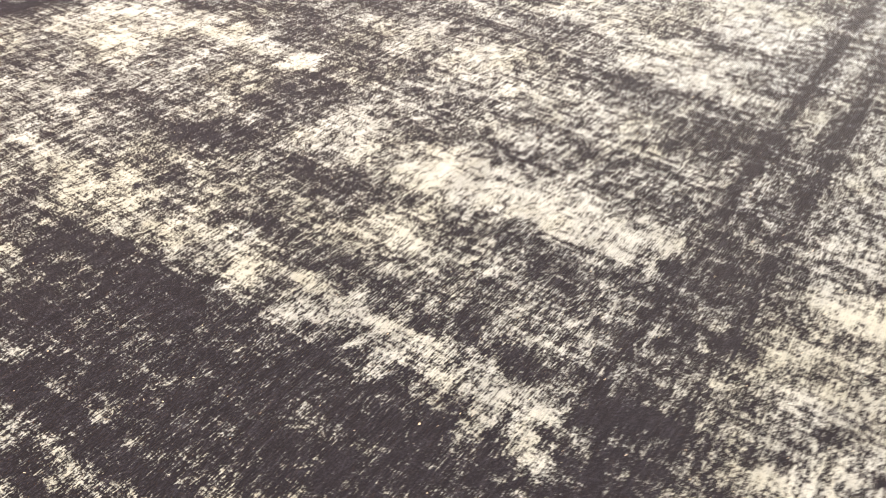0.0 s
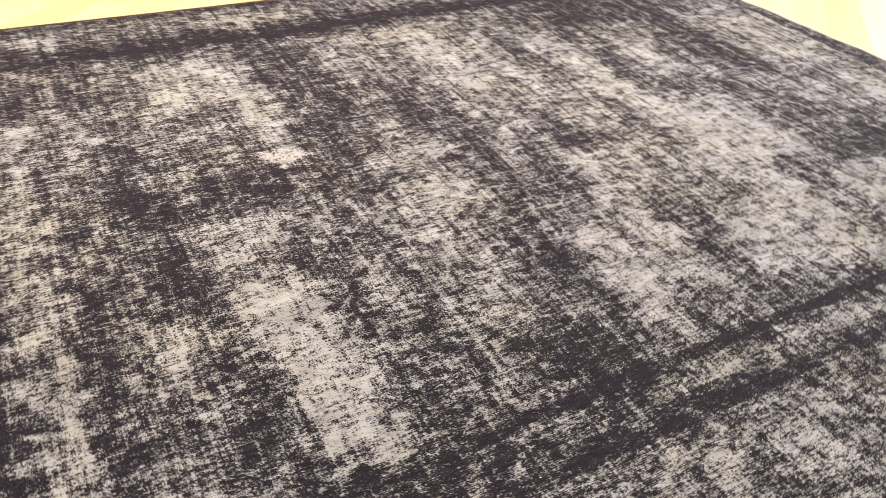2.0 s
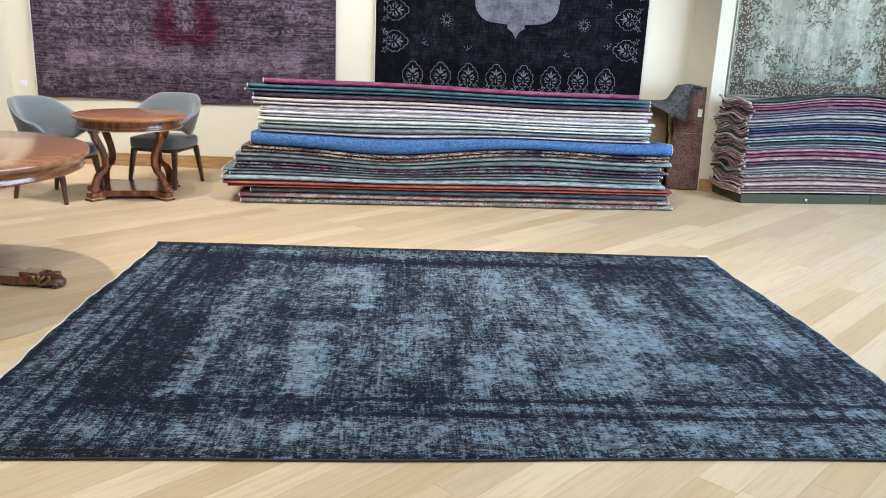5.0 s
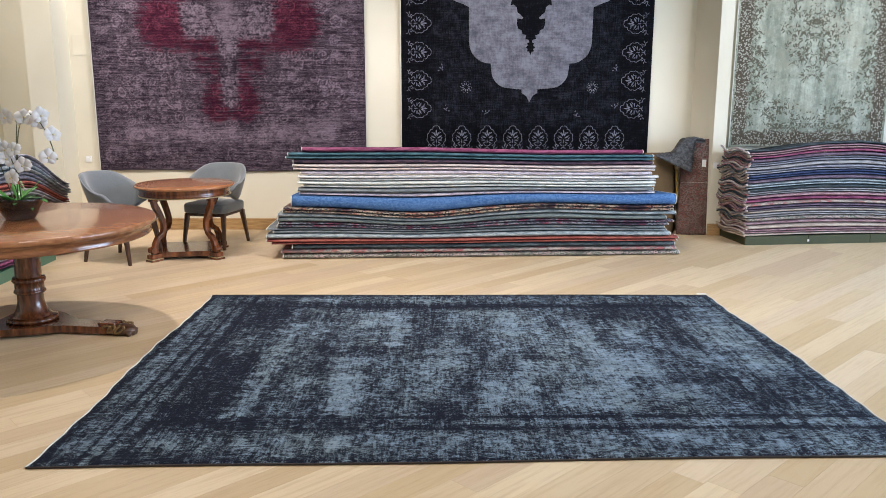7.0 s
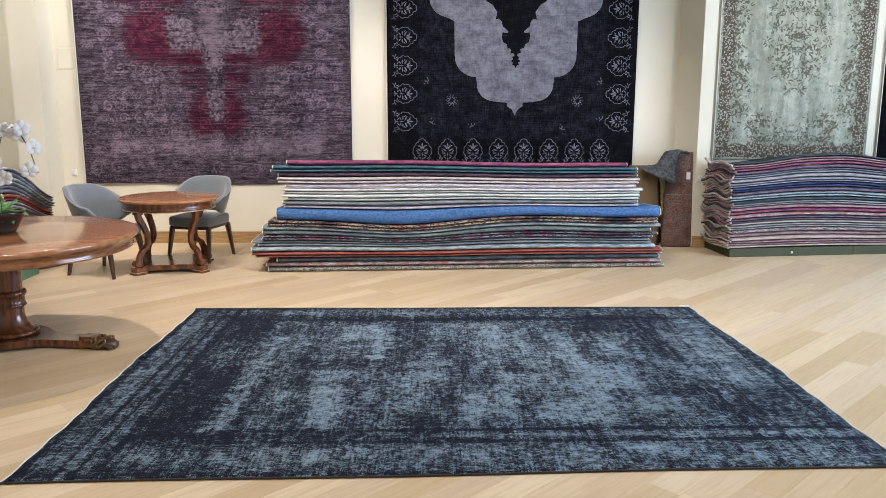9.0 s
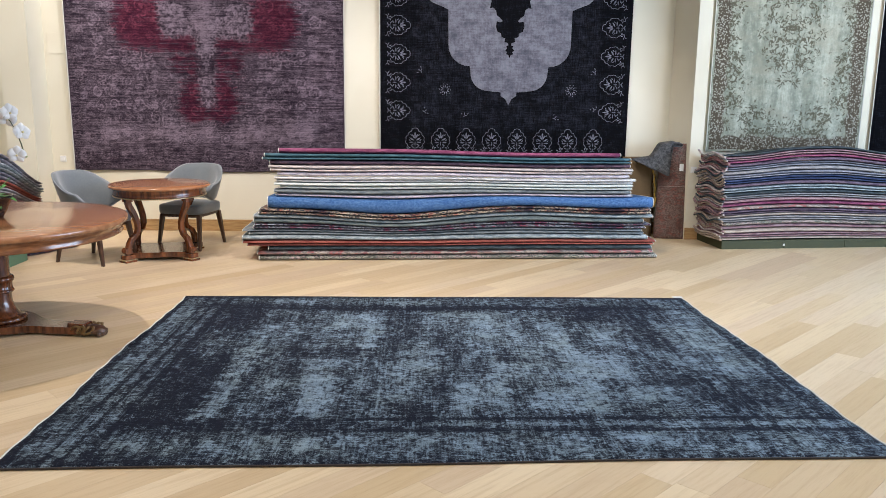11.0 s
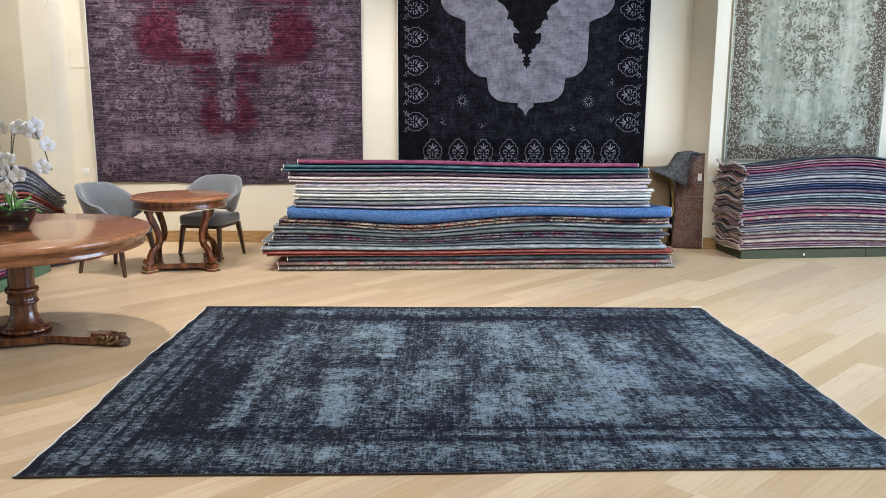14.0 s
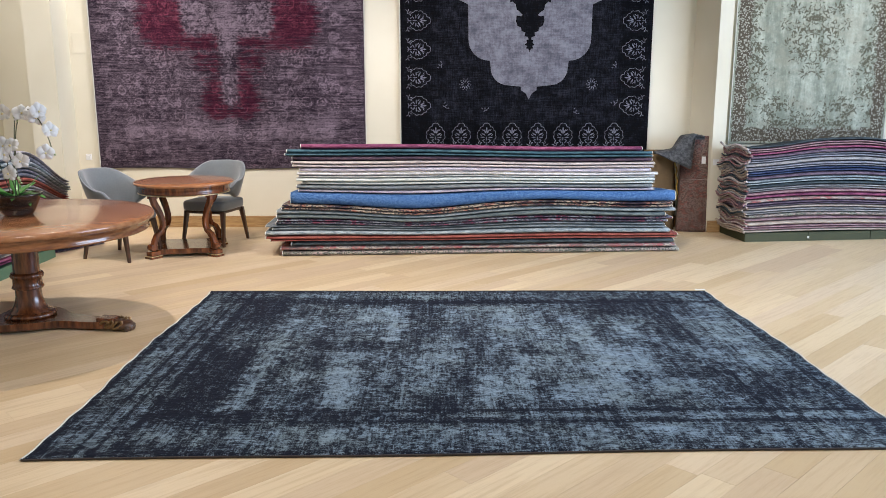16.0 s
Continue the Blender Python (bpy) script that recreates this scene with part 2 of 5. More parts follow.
def leaf_on(f, x, y, cx, cy, r, turn, strength=1.0):
    near = (np.abs(x - cx) < r) & (np.abs(y - cy) < r)
    if not near.any():
        return
    dx, dy = x[near] - cx, y[near] - cy
    p, q = dx * math.cos(turn) + dy * math.sin(turn), -dx * math.sin(turn) + dy * math.cos(turn)
    f[near] = np.maximum(f[near], strength * smoothstep(1.0, 0.7, np.hypot(p / r, q / (0.32 * r))))


def sheet(name, nx, ny, place, wear, material, parent, label="", thick=0.0, figure=None):
    """A woven sheet on an even grid; place(u, v) gives x, y, z and wear(u, v) the wear."""
    u, v = np.meshgrid(np.linspace(0, 1, nx + 1), np.linspace(0, 1, ny + 1))
    co = np.stack(place(u, v), -1).reshape(-1, 3)
    i = np.arange((nx + 1) * ny).reshape(ny, nx + 1)[:, :-1].ravel()
    quads = np.stack([i, i + 1, i + nx + 2, i + nx + 1], -1)
    me = bpy.data.meshes.new(name)
    me.from_pydata(co.tolist(), [], quads.tolist())
    at = me.attributes.new("wear", "FLOAT", "POINT")
    at.data.foreach_set("value", wear(u, v).ravel().astype(np.float32))
    if figure is not None:
        at = me.attributes.new("figure", "FLOAT", "POINT")
        at.data.foreach_set("value", figure(u, v).ravel().astype(np.float32))
    me.materials.append(material)
    me.polygons.foreach_set("use_smooth", [True] * len(me.polygons))
    ob = new(name, me)
    ob.parent = parent
    if thick:
        s = ob.modifiers.new("thickness", "SOLIDIFY")
        s.thickness, s.offset = thick, -1
    return tagged(ob, label) if label else ob


# ---- the room ----
ROOM = ((-4.95, 7.0), (-5.2, 6.1), 4.0)


def wall(name, x0, x1, y0, y1, z0=0.0, z1=4.0, material=PLASTER, label="cream plastered wall of the showroom"):
    return tagged(part(name, box(x0, x1, y0, y1, z0, z1), material), label, "wall", kind="structure")


wall("wall_north", -5.1, 3.29, 6.1, 6.3)
wall("wall_north_east_bay", 3.302, 7.2, 5.95, 6.15)
wall("wall_west", -5.15, -4.95, -5.2, 6.1)
wall("wall_south", -5.15, 7.2, -5.4, -5.2)
wall("wall_east_sill", 7.0, 7.2, -5.2, 5.95, 0, 0.4)
wall("wall_east_lintel", 7.0, 7.2, -5.2, 5.95, 3.1, 4.0)
wall("wall_east_south", 7.0, 7.2, -5.2, -1.3, 0.4, 3.1)
wall("wall_east_north", 7.0, 7.2, 3.7, 5.95, 0.4, 3.1)
wall("pillar_west", -4.42, -4.11, 5.72, 6.1, label="cream plastered pillar between two bays")
splay = loft([[(x, y, z) for x, y in ((3.155, 5.72), (3.30, 5.72), (3.30, 6.1), (3.01, 6.1))] for z in (0.0, 4.0)])
tagged(part("pillar_east", splay, PLASTER), "cream plastered pillar between two bays", "wall", kind="structure")
tagged(part("ceiling", box(-5.15, 7.2, -5.4, 6.3, 4.0, 4.15), WHITE), "plain white showroom ceiling", "ceiling", kind="structure")


def skirting(x0, x1, y, parent=None):
    bm = box(x0, x1, y - 0.018, y, 0.0, 0.135, 0.004, 1)
    return tagged(part("baseboard", bm, SKIRT), "oak baseboard along the cream wall", "baseboard", kind="structure")


skirting(-4.05, 3.0, 6.098)
skirting(-4.43, -4.06, 5.718)
skirting(3.15, 3.30, 5.718)
skirting(3.305, 6.99, 5.948)

# ---- hand-made big rug on the floor ----
RUG_DARK, RUG_LIGHT = (0.0080, 0.0094, 0.0158), (0.190, 0.254, 0.318)
RUG = distressed("overdyed_wool", RUG_DARK, RUG_LIGHT)
WORN = [
    (-0.955, 1.45, 0.050, 0.62), (-0.93, 1.85, 0.07, 0.30), (-0.95, 0.72, 0.06, 0.16), (-0.44, 0.82, 0.085, 0.24), (-0.48, 1.06, 0.09, 0.12), (-0.21, 1.72, 0.055, 0.08), (-0.20, 1.03, 0.05, 0.13),
    (0.09, 1.33, 0.13, 0.07), (-0.32, 2.28, 0.18, 0.20), (-0.19, 2.05, 0.06, 0.22), (1.04, 1.90, 0.085, 0.34), (1.37, 1.92, 0.07, 0.18), (1.20, 1.32, 0.22, 0.22), (1.03, 0.95, 0.10, 0.34),
    (0.37, 0.85, 0.07, 0.20), (0.53, 0.92, 0.07, 0.26), (0.82, 0.78, 0.14, 0.14), (0.56, 2.18, 0.09, 0.32), (1.38, 0.86, 0.13, 0.10), (1.20, 0.30, 0.16, 0.08), (-0.41, 0.24, 0.06, 0.09), (0.14, 1.56, 0.12, 0.04),
]
FAINT = [
    (0.62, 2.05, 0.20, 0.45), (-1.60, 1.75, 0.09, 0.95), (-1.20, 1.68, 0.04, 0.26), (-0.86, 2.80, 0.16, 0.05), (-0.02, 2.80, 0.20, 0.045), (-0.68, 1.00, 0.07, 0.08), (2.02, 1.45, 0.13, 0.30), (1.95, 2.20, 0.20, 0.50),
    (-0.63, 0.24, 0.07, 0.09), (-0.22, 0.26, 0.06, 0.08), (0.10, 0.24, 0.07, 0.09), (0.40, 0.25, 0.10, 0.09), (0.78, 0.25, 0.14, 0.09), (1.75, 0.28, 0.22, 0.09), (-1.52, 0.55, 0.10, 0.40), (-1.22, 0.24, 0.22, 0.07),
    (1.78, 1.40, 0.12, 0.18), (0.80, 1.45, 0.12, 0.35), (-0.40, 1.34, 0.22, 0.08), (0.02, 1.05, 0.10, 0.25), (0.22, 2.30, 0.08, 0.22), (-0.84, 0.24, 0.06, 0.08), (-0.70, 2.05, 0.10, 0.14), (0.66, 1.20, 0.12, 0.20),
]
DEEP = [
    (-1.18, 0.98, 0.13, 0.56), (-1.17, 2.30, 0.13, 0.26), (-0.68, 1.95, 0.045, 0.50), (-0.47, 1.57, 0.26, 0.085), (-0.085, 2.00, 0.040, 0.62), (1.62, 2.50, 0.42, 0.24), (1.64, 1.06, 0.12, 0.10), (2.02, 1.04, 0.16, 0.07),
    (0.11, 0.62, 0.10, 0.12), (-0.865, 1.15, 0.022, 0.85), (0.33, 1.75, 0.05, 0.30), (0.70, 1.50, 0.08, 0.14), (1.19, 1.95, 0.035, 0.28), (1.66, 1.98, 0.12, 0.24), (-0.30, 0.47, 0.62, 0.04), (0.05, 2.15, 0.05, 0.30),
    (-0.30, 2.66, 1.20, 0.08), (0.68, 0.85, 0.03, 0.28), (-1.10, 0.46, 0.24, 0.05), (-0.66, 1.30, 0.06, 0.10), (-0.30, 1.20, 0.035, 0.30), (0.80, 2.62, 1.40, 0.05), (0.24, 0.95, 0.03, 0.30), (1.88, 0.80, 0.20, 0.10),
]


def grain(x, y, seed):
    """Even random values on a unit grid, blended smoothly: -1 to 1."""
    table = np.random.default_rng(seed).uniform(-1, 1, (64, 64))
    i, j = np.floor(x).astype(int), np.floor(y).astype(int)
    p, q = x - i, y - j
    p, q = p * p * (3 - 2 * p), q * q * (3 - 2 * q)
    return ((table[i % 64, j % 64] * (1 - p) + table[(i + 1) % 64, j % 64] * p) * (1 - q)
            + (table[i % 64, (j + 1) % 64] * (1 - p) + table[(i + 1) % 64, (j + 1) % 64] * p) * q)


def rug_place(u, v):
    x = -1.75 + 4.0 * u + 0.08 * u * (1 - v) + 0.012 * np.sin(9 * v) * (1 - 2 * u) + 0.007 * np.sin(23 * v + 1) * np.sin(51 * v) * ((1 - u) ** 6 + u ** 6)
    y = 2.98 * v + 0.11 * u * (1 - v) + 0.006 * np.sin(11 * u)
    edge = np.minimum(np.minimum(u, 1 - u) * 4.0, np.minimum(v, 1 - v) * 3.0)
    z = 0.013 + 0.004 * np.sin(7 * u + 2) * np.sin(9 * v) * smoothstep(0, 0.3, edge) - 0.006 * smoothstep(0.02, 0.0, edge)
    return x, y, z


STREAKS = np.random.default_rng(5).random((26, 4))


def rug_wear(u, v):
    x0, y0, _ = rug_place(u, v)
    # worn places end raggedly, along the rows of knots
    x = x0 + 0.030 * grain(x0 * 7, y0 * 38, 1) + 0.022 * grain(x0 * 3, y0 * 14, 2)
    y = y0 + 0.022 * grain(x0 * 30, y0 * 9, 3) + 0.025 * grain(x0 * 9, y0 * 5, 4)
    w = np.full_like(x, 0.475)
    for q in FAINT:
        w = np.maximum(w, 0.475 + 0.145 * patch(x, y, *q, 0.05))
    for q in WORN:
        w = np.maximum(w, 0.475 + 0.275 * patch(x, y, *q, 0.045))
    for q in DEEP:
        w -= 0.17 * patch(x, y, *q, 0.05)
    w += 0.09 * grain(x0 * 40, y0 * 2.2, 9)
    w += 0.06 * grain(x0 * 9, y0 * 12, 6) + 0.05 * grain(x0 * 26, y0 * 6, 7)
    x, y = x0, y0
    # uneven warps and wefts run the whole length of the rug
    for k in range(26):
        a, b, c, d = STREAKS[k]
        w += 0.13 * (d - 0.5) * smoothstep(0.05, 0.0, np.abs(x + 1.75 - 4.0 * a)) * smoothstep(0.9, 0.2, np.abs(y - 3 * b))
        w += 0.10 * (c - 0.5) * smoothstep(0.04, 0.0, np.abs(y - 3.0 * c)) * smoothstep(1.1, 0.3, np.abs(x + 1.75 - 4.0 * d))
    w -= 0.11 * smoothstep(-0.75, -1.1, x)
    # border: thin pale guard stripes, and dark lines on both sides of them
    inside = smoothstep(-1.0, -0.8, x)
    w += 0.20 * smoothstep(0.035, 0.01, np.abs(y - 0.465)) * inside * smoothstep(-0.5, 0.4, x)
    for d, amount in ((0.09, 0.20), (0.17, 0.12), (0.25, 0.20), (0.33, 0.16)):
        w += amount * (0.55 + 0.5 * grain(x * 6, y * 9 + d * 40, 8)) * smoothstep(0.03, 0.005, np.abs(x + 1.75 - d))
        w += 0.5 * amount * smoothstep(0.03, 0.005, np.abs(2.25 - x - d))
    dark = np.zeros_like(x)
    for c, wide in ((0.535, 0.024), (0.395, 0.026), (0.05, 0.03), (2.62, 0.03), (2.94, 0.03)):
        dark = np.maximum(dark, smoothstep(wide, wide * 0.4, np.abs(y - c)) * (inside * (0.7 + 0.3 * smoothstep(-0.4, 0.5, x)) if c < 2 and c > 0.1 else 0.55))
    for c, wide in ((-1.365, 0.03), (-1.71, 0.025), (-1.46, 0.015), (-1.54, 0.015), (1.76, 0.022), (1.9, 0.022), (2.2, 0.03)):
        dark = np.maximum(dark, smoothstep(wide, wide * 0.4, np.abs(x - c)) * (0.85 if c < 0 else 0.5))
    ghost = np.zeros_like(x)
    rnd = random.Random(31)
    for i in range(13):
        rosette_on(ghost, x, y, -1.55 + 0.3 * i, 0.21, 0.115, 8, 0.2)
        rosette_on(ghost, x, y, -1.55 + 0.3 * i, 2.80, 0.10, 8, 0.2)
    for i in range(9):
        for cx in (-1.57, 2.06):
            rosette_on(ghost, x, y, cx, 0.2 + 0.3 * i, 0.10, 8, 0.1)
    for i in range(12):
        for j in range(9):
            cx, cy = -0.72 + 0.21 * i + rnd.uniform(-0.04, 0.04), 0.68 + 0.215 * j + rnd.uniform(-0.04, 0.04)
            rosette_on(ghost, x, y, cx, cy, rnd.uniform(0.05, 0.095), rnd.choice((4, 6, 8)), rnd.uniform(0, 3), rnd.uniform(0.4, 1))
    return w - 0.28 * dark + 0.13 * (ghost - 0.3)


rug = empty("area_rug", pose(0, 0, 0), "large distressed dark blue wool rug lying on oak planks", "rug")
sheet("woven_face", 640, 480, rug_place, rug_wear, RUG, rug)


def rug_edges():
    """The bound cut ends and fringes round the rug."""
    def along(n, f):
        return [f(i / n) for i in range(n + 1)]

    def at(u, v, out):
        x, y, z = (float(q) for q in rug_place(np.array(u), np.array(v)))
        return x + out[0], y + out[1], 0.007
    part("near_binding", tube(along(120, lambda t: at(t, 0.0, (0, -0.003))), 0.0048, 8), DARK_EDGE, rug, "dark overcast edge", True)
    part("far_binding", tube(along(120, lambda t: at(t, 1.0, (0, 0.003))), 0.0048, 8), DARK_EDGE, rug, "dark overcast edge", True)
    rnd = random.Random(77)
    for u, sx in ((0.0, -1), (1.0, 1)):
        part("end_cord", tube(along(160, lambda t: at(u, t, (sx * 0.004, 0))), 0.0055, 6), SEAM, rug, "cream woven end", True)
        verts, faces = [], []
        for i in range(560):
            x, y, z = at(u, (i + rnd.random()) / 560, (sx * 0.006, 0))
            far, side = rnd.uniform(0.003, 0.012), rnd.uniform(-0.006, 0.006)
            k = len(verts)
            verts += [(x, y - 0.0025, 0.009), (x, y + 0.0025, 0.009), (x, y, 0.004), (x + sx * far, y + side - 0.001, 0.004), (x + sx * far, y + side + 0.001, 0.004), (x + sx * far, y + side, 0.002)]
            faces += [(k, k + 1, k + 4, k + 3), (k + 1, k + 2, k + 5, k + 4), (k + 2, k, k + 3, k + 5), (k + 3, k + 4, k + 5)]
        me = bpy.data.meshes.new("fringe")
        me.from_pydata(verts, [], faces)
        me.materials.append(SEAM)
        ob = new("fringe", me)
        ob.parent = rug
        tagged(ob, "short frayed cream fringe", kind="stuff")
    part("care_label", box(2.165, 2.245, 2.968, 3.002, 0.016, 0.0185, 0.0008, 1), WHITE, rug, "small white care label")


DARK_EDGE = plain("dark_overcast", (0.034, 0.023, 0.018), 0.9, 0, 130, 1.6, 0.5)
rug_edges()
tagged(part("floor", box(-5.15, 7.2, -5.4, 6.3, -0.12, -0.004), plain("joint_shadow", (0.36, 0.25, 0.14), 0.8)), "pale oak plank floor laid on the diagonal", "floor", kind="structure")


# ---- stacks of folded rugs ----


def woven(name, a, b, scale=9.0, streak=(1, 1, 5)):
    """Folded rug wool: two yarn colours in blotches, with thread bumps."""
    n = Nodes(name, 0.92)
    blot, thread = n.noise(scale, streak, 5, 0.7), n.noise(1.0, (180, 60, 180), 2)
    v = n.math("MULTIPLY_ADD", n.math("SUBTRACT", thread, 0.5), 0.7, blot)
    n.bsdf.inputs["Specular IOR Level"].default_value = 0.15
    return n.finish(n.mix(n.ramp(v, 0.36, 0.66), a, b), thread, 0.5, 0.004)


def patterned(name, dark, first, second, scale, amount):
    """Flowered wool: rings and specks of two colours on a dark ground."""
    n = Nodes(name, 0.92)
    cell = n.add("ShaderNodeTexVoronoi", Vector=n.coords((1, 1, 1.6)), Scale=scale)
    curl, thread, big = n.noise(scale * 1.3, (1, 1, 1.5), 4, 0.7), n.noise(1.0, (180, 60, 180), 2), n.noise(2.2, (1, 1, 1), 3)
    line = n.math("ABSOLUTE", n.math("SINE", n.math("MULTIPLY_ADD", curl, 9.0, n.math("MULTIPLY", cell.outputs["Distance"], 7.0))))
    yarn = n.mix(n.ramp(n.math("MULTIPLY_ADD", big, 0.9, cell.outputs["Color"]), 0.75, 1.05), first, second)
    shown = n.math("MULTIPLY", n.ramp(n.math("MULTIPLY_ADD", n.math("SUBTRACT", thread, 0.5), 0.8, line), 0.9 - amount, 1.0), n.ramp(big, 0.30, 0.5))
    n.bsdf.inputs["Specular IOR Level"].default_value = 0.15
    return n.finish(n.mix(shown, dark, yarn), thread, 0.5, 0.004)


WOOL = {
    "pink": woven("wool_pink", (0.15, 0.035, 0.08), (0.31, 0.10, 0.18)),
    "teal": woven("wool_teal", (0.03, 0.070, 0.095), (0.085, 0.165, 0.20)),
    "plum": woven("wool_plum", (0.05, 0.04, 0.06), (0.17, 0.10, 0.13)),
    "blush": woven("wool_blush", (0.38, 0.32, 0.32), (0.62, 0.56, 0.53)),
    "lilac": woven("wool_lilac", (0.34, 0.30, 0.37), (0.62, 0.58, 0.63)),
    "white": woven("wool_white", (0.46, 0.45, 0.46), (0.76, 0.75, 0.74)),
    "mint": woven("wool_mint", (0.44, 0.48, 0.46), (0.70, 0.72, 0.68)),
    "grey": woven("wool_grey", (0.11, 0.13, 0.14), (0.26, 0.28, 0.29)),
    "blue": woven("wool_blue", (0.030, 0.085, 0.22), (0.11, 0.21, 0.41), 45, (1, 1, 1.4)),
    "persian": patterned("wool_persian", (0.012, 0.011, 0.022), (0.33, 0.14, 0.10), (0.42, 0.35, 0.26), 15, 0.55),
    "sage": woven("wool_sage", (0.085, 0.105, 0.11), (0.20, 0.23, 0.22)),
    "wine": patterned("wool_wine", (0.035, 0.030, 0.048), (0.24, 0.05, 0.085), (0.25, 0.26, 0.28), 17, 0.45),
    "silver": woven("wool_silver", (0.14, 0.17, 0.185), (0.40, 0.44, 0.45)),
    "brick": woven("wool_brick", (0.21, 0.05, 0.04), (0.37, 0.12, 0.09)),
    "slate": woven("wool_slate", (0.022, 0.030, 0.036), (0.085, 0.105, 0.115)),
    "rose": patterned("wool_rose", (0.19, 0.15, 0.14), (0.36, 0.12, 0.12), (0.44, 0.37, 0.32), 13, 0.8),
    "floral": patterned("wool_floral", (0.07, 0.075, 0.06), (0.36, 0.34, 0.28), (0.40, 0.30, 0.28), 20, 0.6),
    "violet": woven("wool_violet", (0.065, 0.042, 0.068), (0.20, 0.15, 0.19)),
    "navy": woven("wool_navy", (0.020, 0.028, 0.07), (0.075, 0.10, 0.19)),
    "magenta": woven("wool_magenta", (0.12, 0.028, 0.065), (0.36, 0.11, 0.18)),
    "stone": woven("wool_stone", (0.19, 0.18, 0.185), (0.40, 0.375, 0.37)),
    "lavender": woven("wool_lavender", (0.15, 0.15, 0.18), (0.36, 0.35, 0.39)),
    "mauve": woven("wool_mauve", (0.20, 0.10, 0.12), (0.43, 0.29, 0.29)),
    "sand": woven("wool_sand", (0.30, 0.23, 0.19), (0.48, 0.41, 0.34)),
}
LOOKS = {"pink": "raspberry pink", "teal": "dark teal", "plum": "dusky plum grey", "blush": "pale blush", "lilac": "pale lilac", "white": "off-white", "mint": "pale mint white",
         "grey": "mid grey", "blue": "bright cobalt blue", "persian": "multicoloured floral patterned", "sage": "dark sage grey", "wine": "dark wine red patterned", "silver": "silvery grey",
         "brick": "brick red", "slate": "dark slate", "rose": "faded rose", "floral": "grey and cream floral", "violet": "dusty violet", "navy": "navy blue", "magenta": "magenta", "stone": "stone grey", "sand": "sandy beige", "lavender": "lavender grey", "mauve": "faded mauve"}


def folded_rug(m, u0, u1, v0, v1, h0, h1, wool, sag, group, where, seed, ends=True, back=0.0, fold=0.033):
    """One rug folded into a long flat bundle of rounded folds, each ending where it likes, its cut edge cream. sag(u, h) bends the whole stack."""
    rnd = random.Random(seed)
    folds = 1 if wool == "blue" else max(1, round((h1 - h0) / fold))
    cuts = [h0 + (h1 - h0) * (i + (0.24 * rnd.uniform(-1, 1) if 0 < i < folds else 0)) / folds for i in range(folds + 1)]
    phase = rnd.uniform(0, 9)
    thing = empty("folded_rug", m, LOOKS[wool] + " wool rug folded " + where, "folded rug", group)

    def edge(i, u):
        if i in (0, folds):
            return cuts[i]
        return cuts[i] + 0.007 * noise.noise((u * 1.6 + phase, i * 5.1, 0.3))

    for i in range(folds):
        shift = rnd.uniform(0, 0.02)

        def ring(u):
            low, high = edge(i, u) + 0.0026, edge(i + 1, u) - 0.0026
            nose = v0 + shift - 0.008 - 0.012 * noise.noise((u * 1.3 + phase, i * 3.7, seed * 0.71)) + 0.012 * noise.noise((u * 0.9, seed, 2.0))
            half = (high - low) / 2
            pts = [(v1, low)] + [(nose + 0.050 * (1 - math.cos(t)), low + half + half * math.sin(t)) for t in (-1.57, -1.25, -0.9, -0.45, 0.0, 0.45, 0.9, 1.25, 1.57)] + [(v1, high)]
            return [(u, v, (h + sag(u, h)) * (1 - back * max(0.0, v - 0.15))) for v, h in pts]

        far = 0.035 if ends else 0.0
        a, b = u0 + rnd.uniform(-far, far), u1 + rnd.uniform(-far, far)
        part("fold", loft([ring(a + (b - a) * k / 56) for k in range(57)]), WOOL[wool], thing, smooth=True)
        for u, out in ((a, -1), (b, 1)) if ends else ():
            front = ring(u)[1:-1]
            path = [(x + out * 0.003, y, z) for x, y, z in front]
            path += [(u + out * (0.003 + 0.004 * noise.noise((v * 7, i, seed))), v, (edge(i + 1, u) - 0.004 + sag(u, edge(i + 1, u))) * (1 - back * max(0.0, v - 0.15))) for v in np.linspace(v0 + 0.07, v1, 9)]
            path = [(x, y, z - 0.002 if k > 4 else z + 0.001) for k, (x, y, z) in enumerate(path)]
            part("selvedge", tube(path, 0.0046, 6), SEAM, thing, "cream bound edge", True)
    return thing


def main_sag(u, h):
    dip = -math.exp(-((u - 1.35) / 0.62) ** 2) + 0.45 * math.exp(-((u - 2.7) / 0.6) ** 2)
    return dip * 0.055 * math.exp(-((h - 0.47) / 0.16) ** 2) * min(1.0, h / 0.2) - 0.05 * (u - 1.8) / 2 * max(0.0, h - 0.50) + 0.006 * math.sin(2.7 * u + 4 * h) * min(1.0, h * 4)


MAIN = [("floral", 0.00, 3.97, 0.045), ("rose", -0.01, 3.93, 0.046), ("slate", 0.11, 3.92, 0.045), ("brick", -0.10, 3.92, 0.055), ("silver", -0.13, 3.90, 0.046), ("grey", -0.12, 3.80, 0.055),
        ("wine", -0.04, 3.86, 0.055), ("sage", -0.04, 3.86, 0.045), ("silver", 0.00, 3.88, 0.040), ("persian", -0.01, 3.92, 0.055), ("blue", 0.09, 3.94, 0.110), ("lilac", 0.15, 3.70, 0.030),
        ("grey", 0.15, 3.70, 0.040), ("mint", 0.20, 3.71, 0.062), ("white", 0.17, 3.71, 0.054), ("lilac", 0.16, 3.70, 0.040), ("blush", 0.14, 3.69, 0.060), ("plum", 0.09, 3.68, 0.044),
        ("teal", 0.09, 3.67, 0.062), ("pink", 0.20, 3.56, 0.048)]
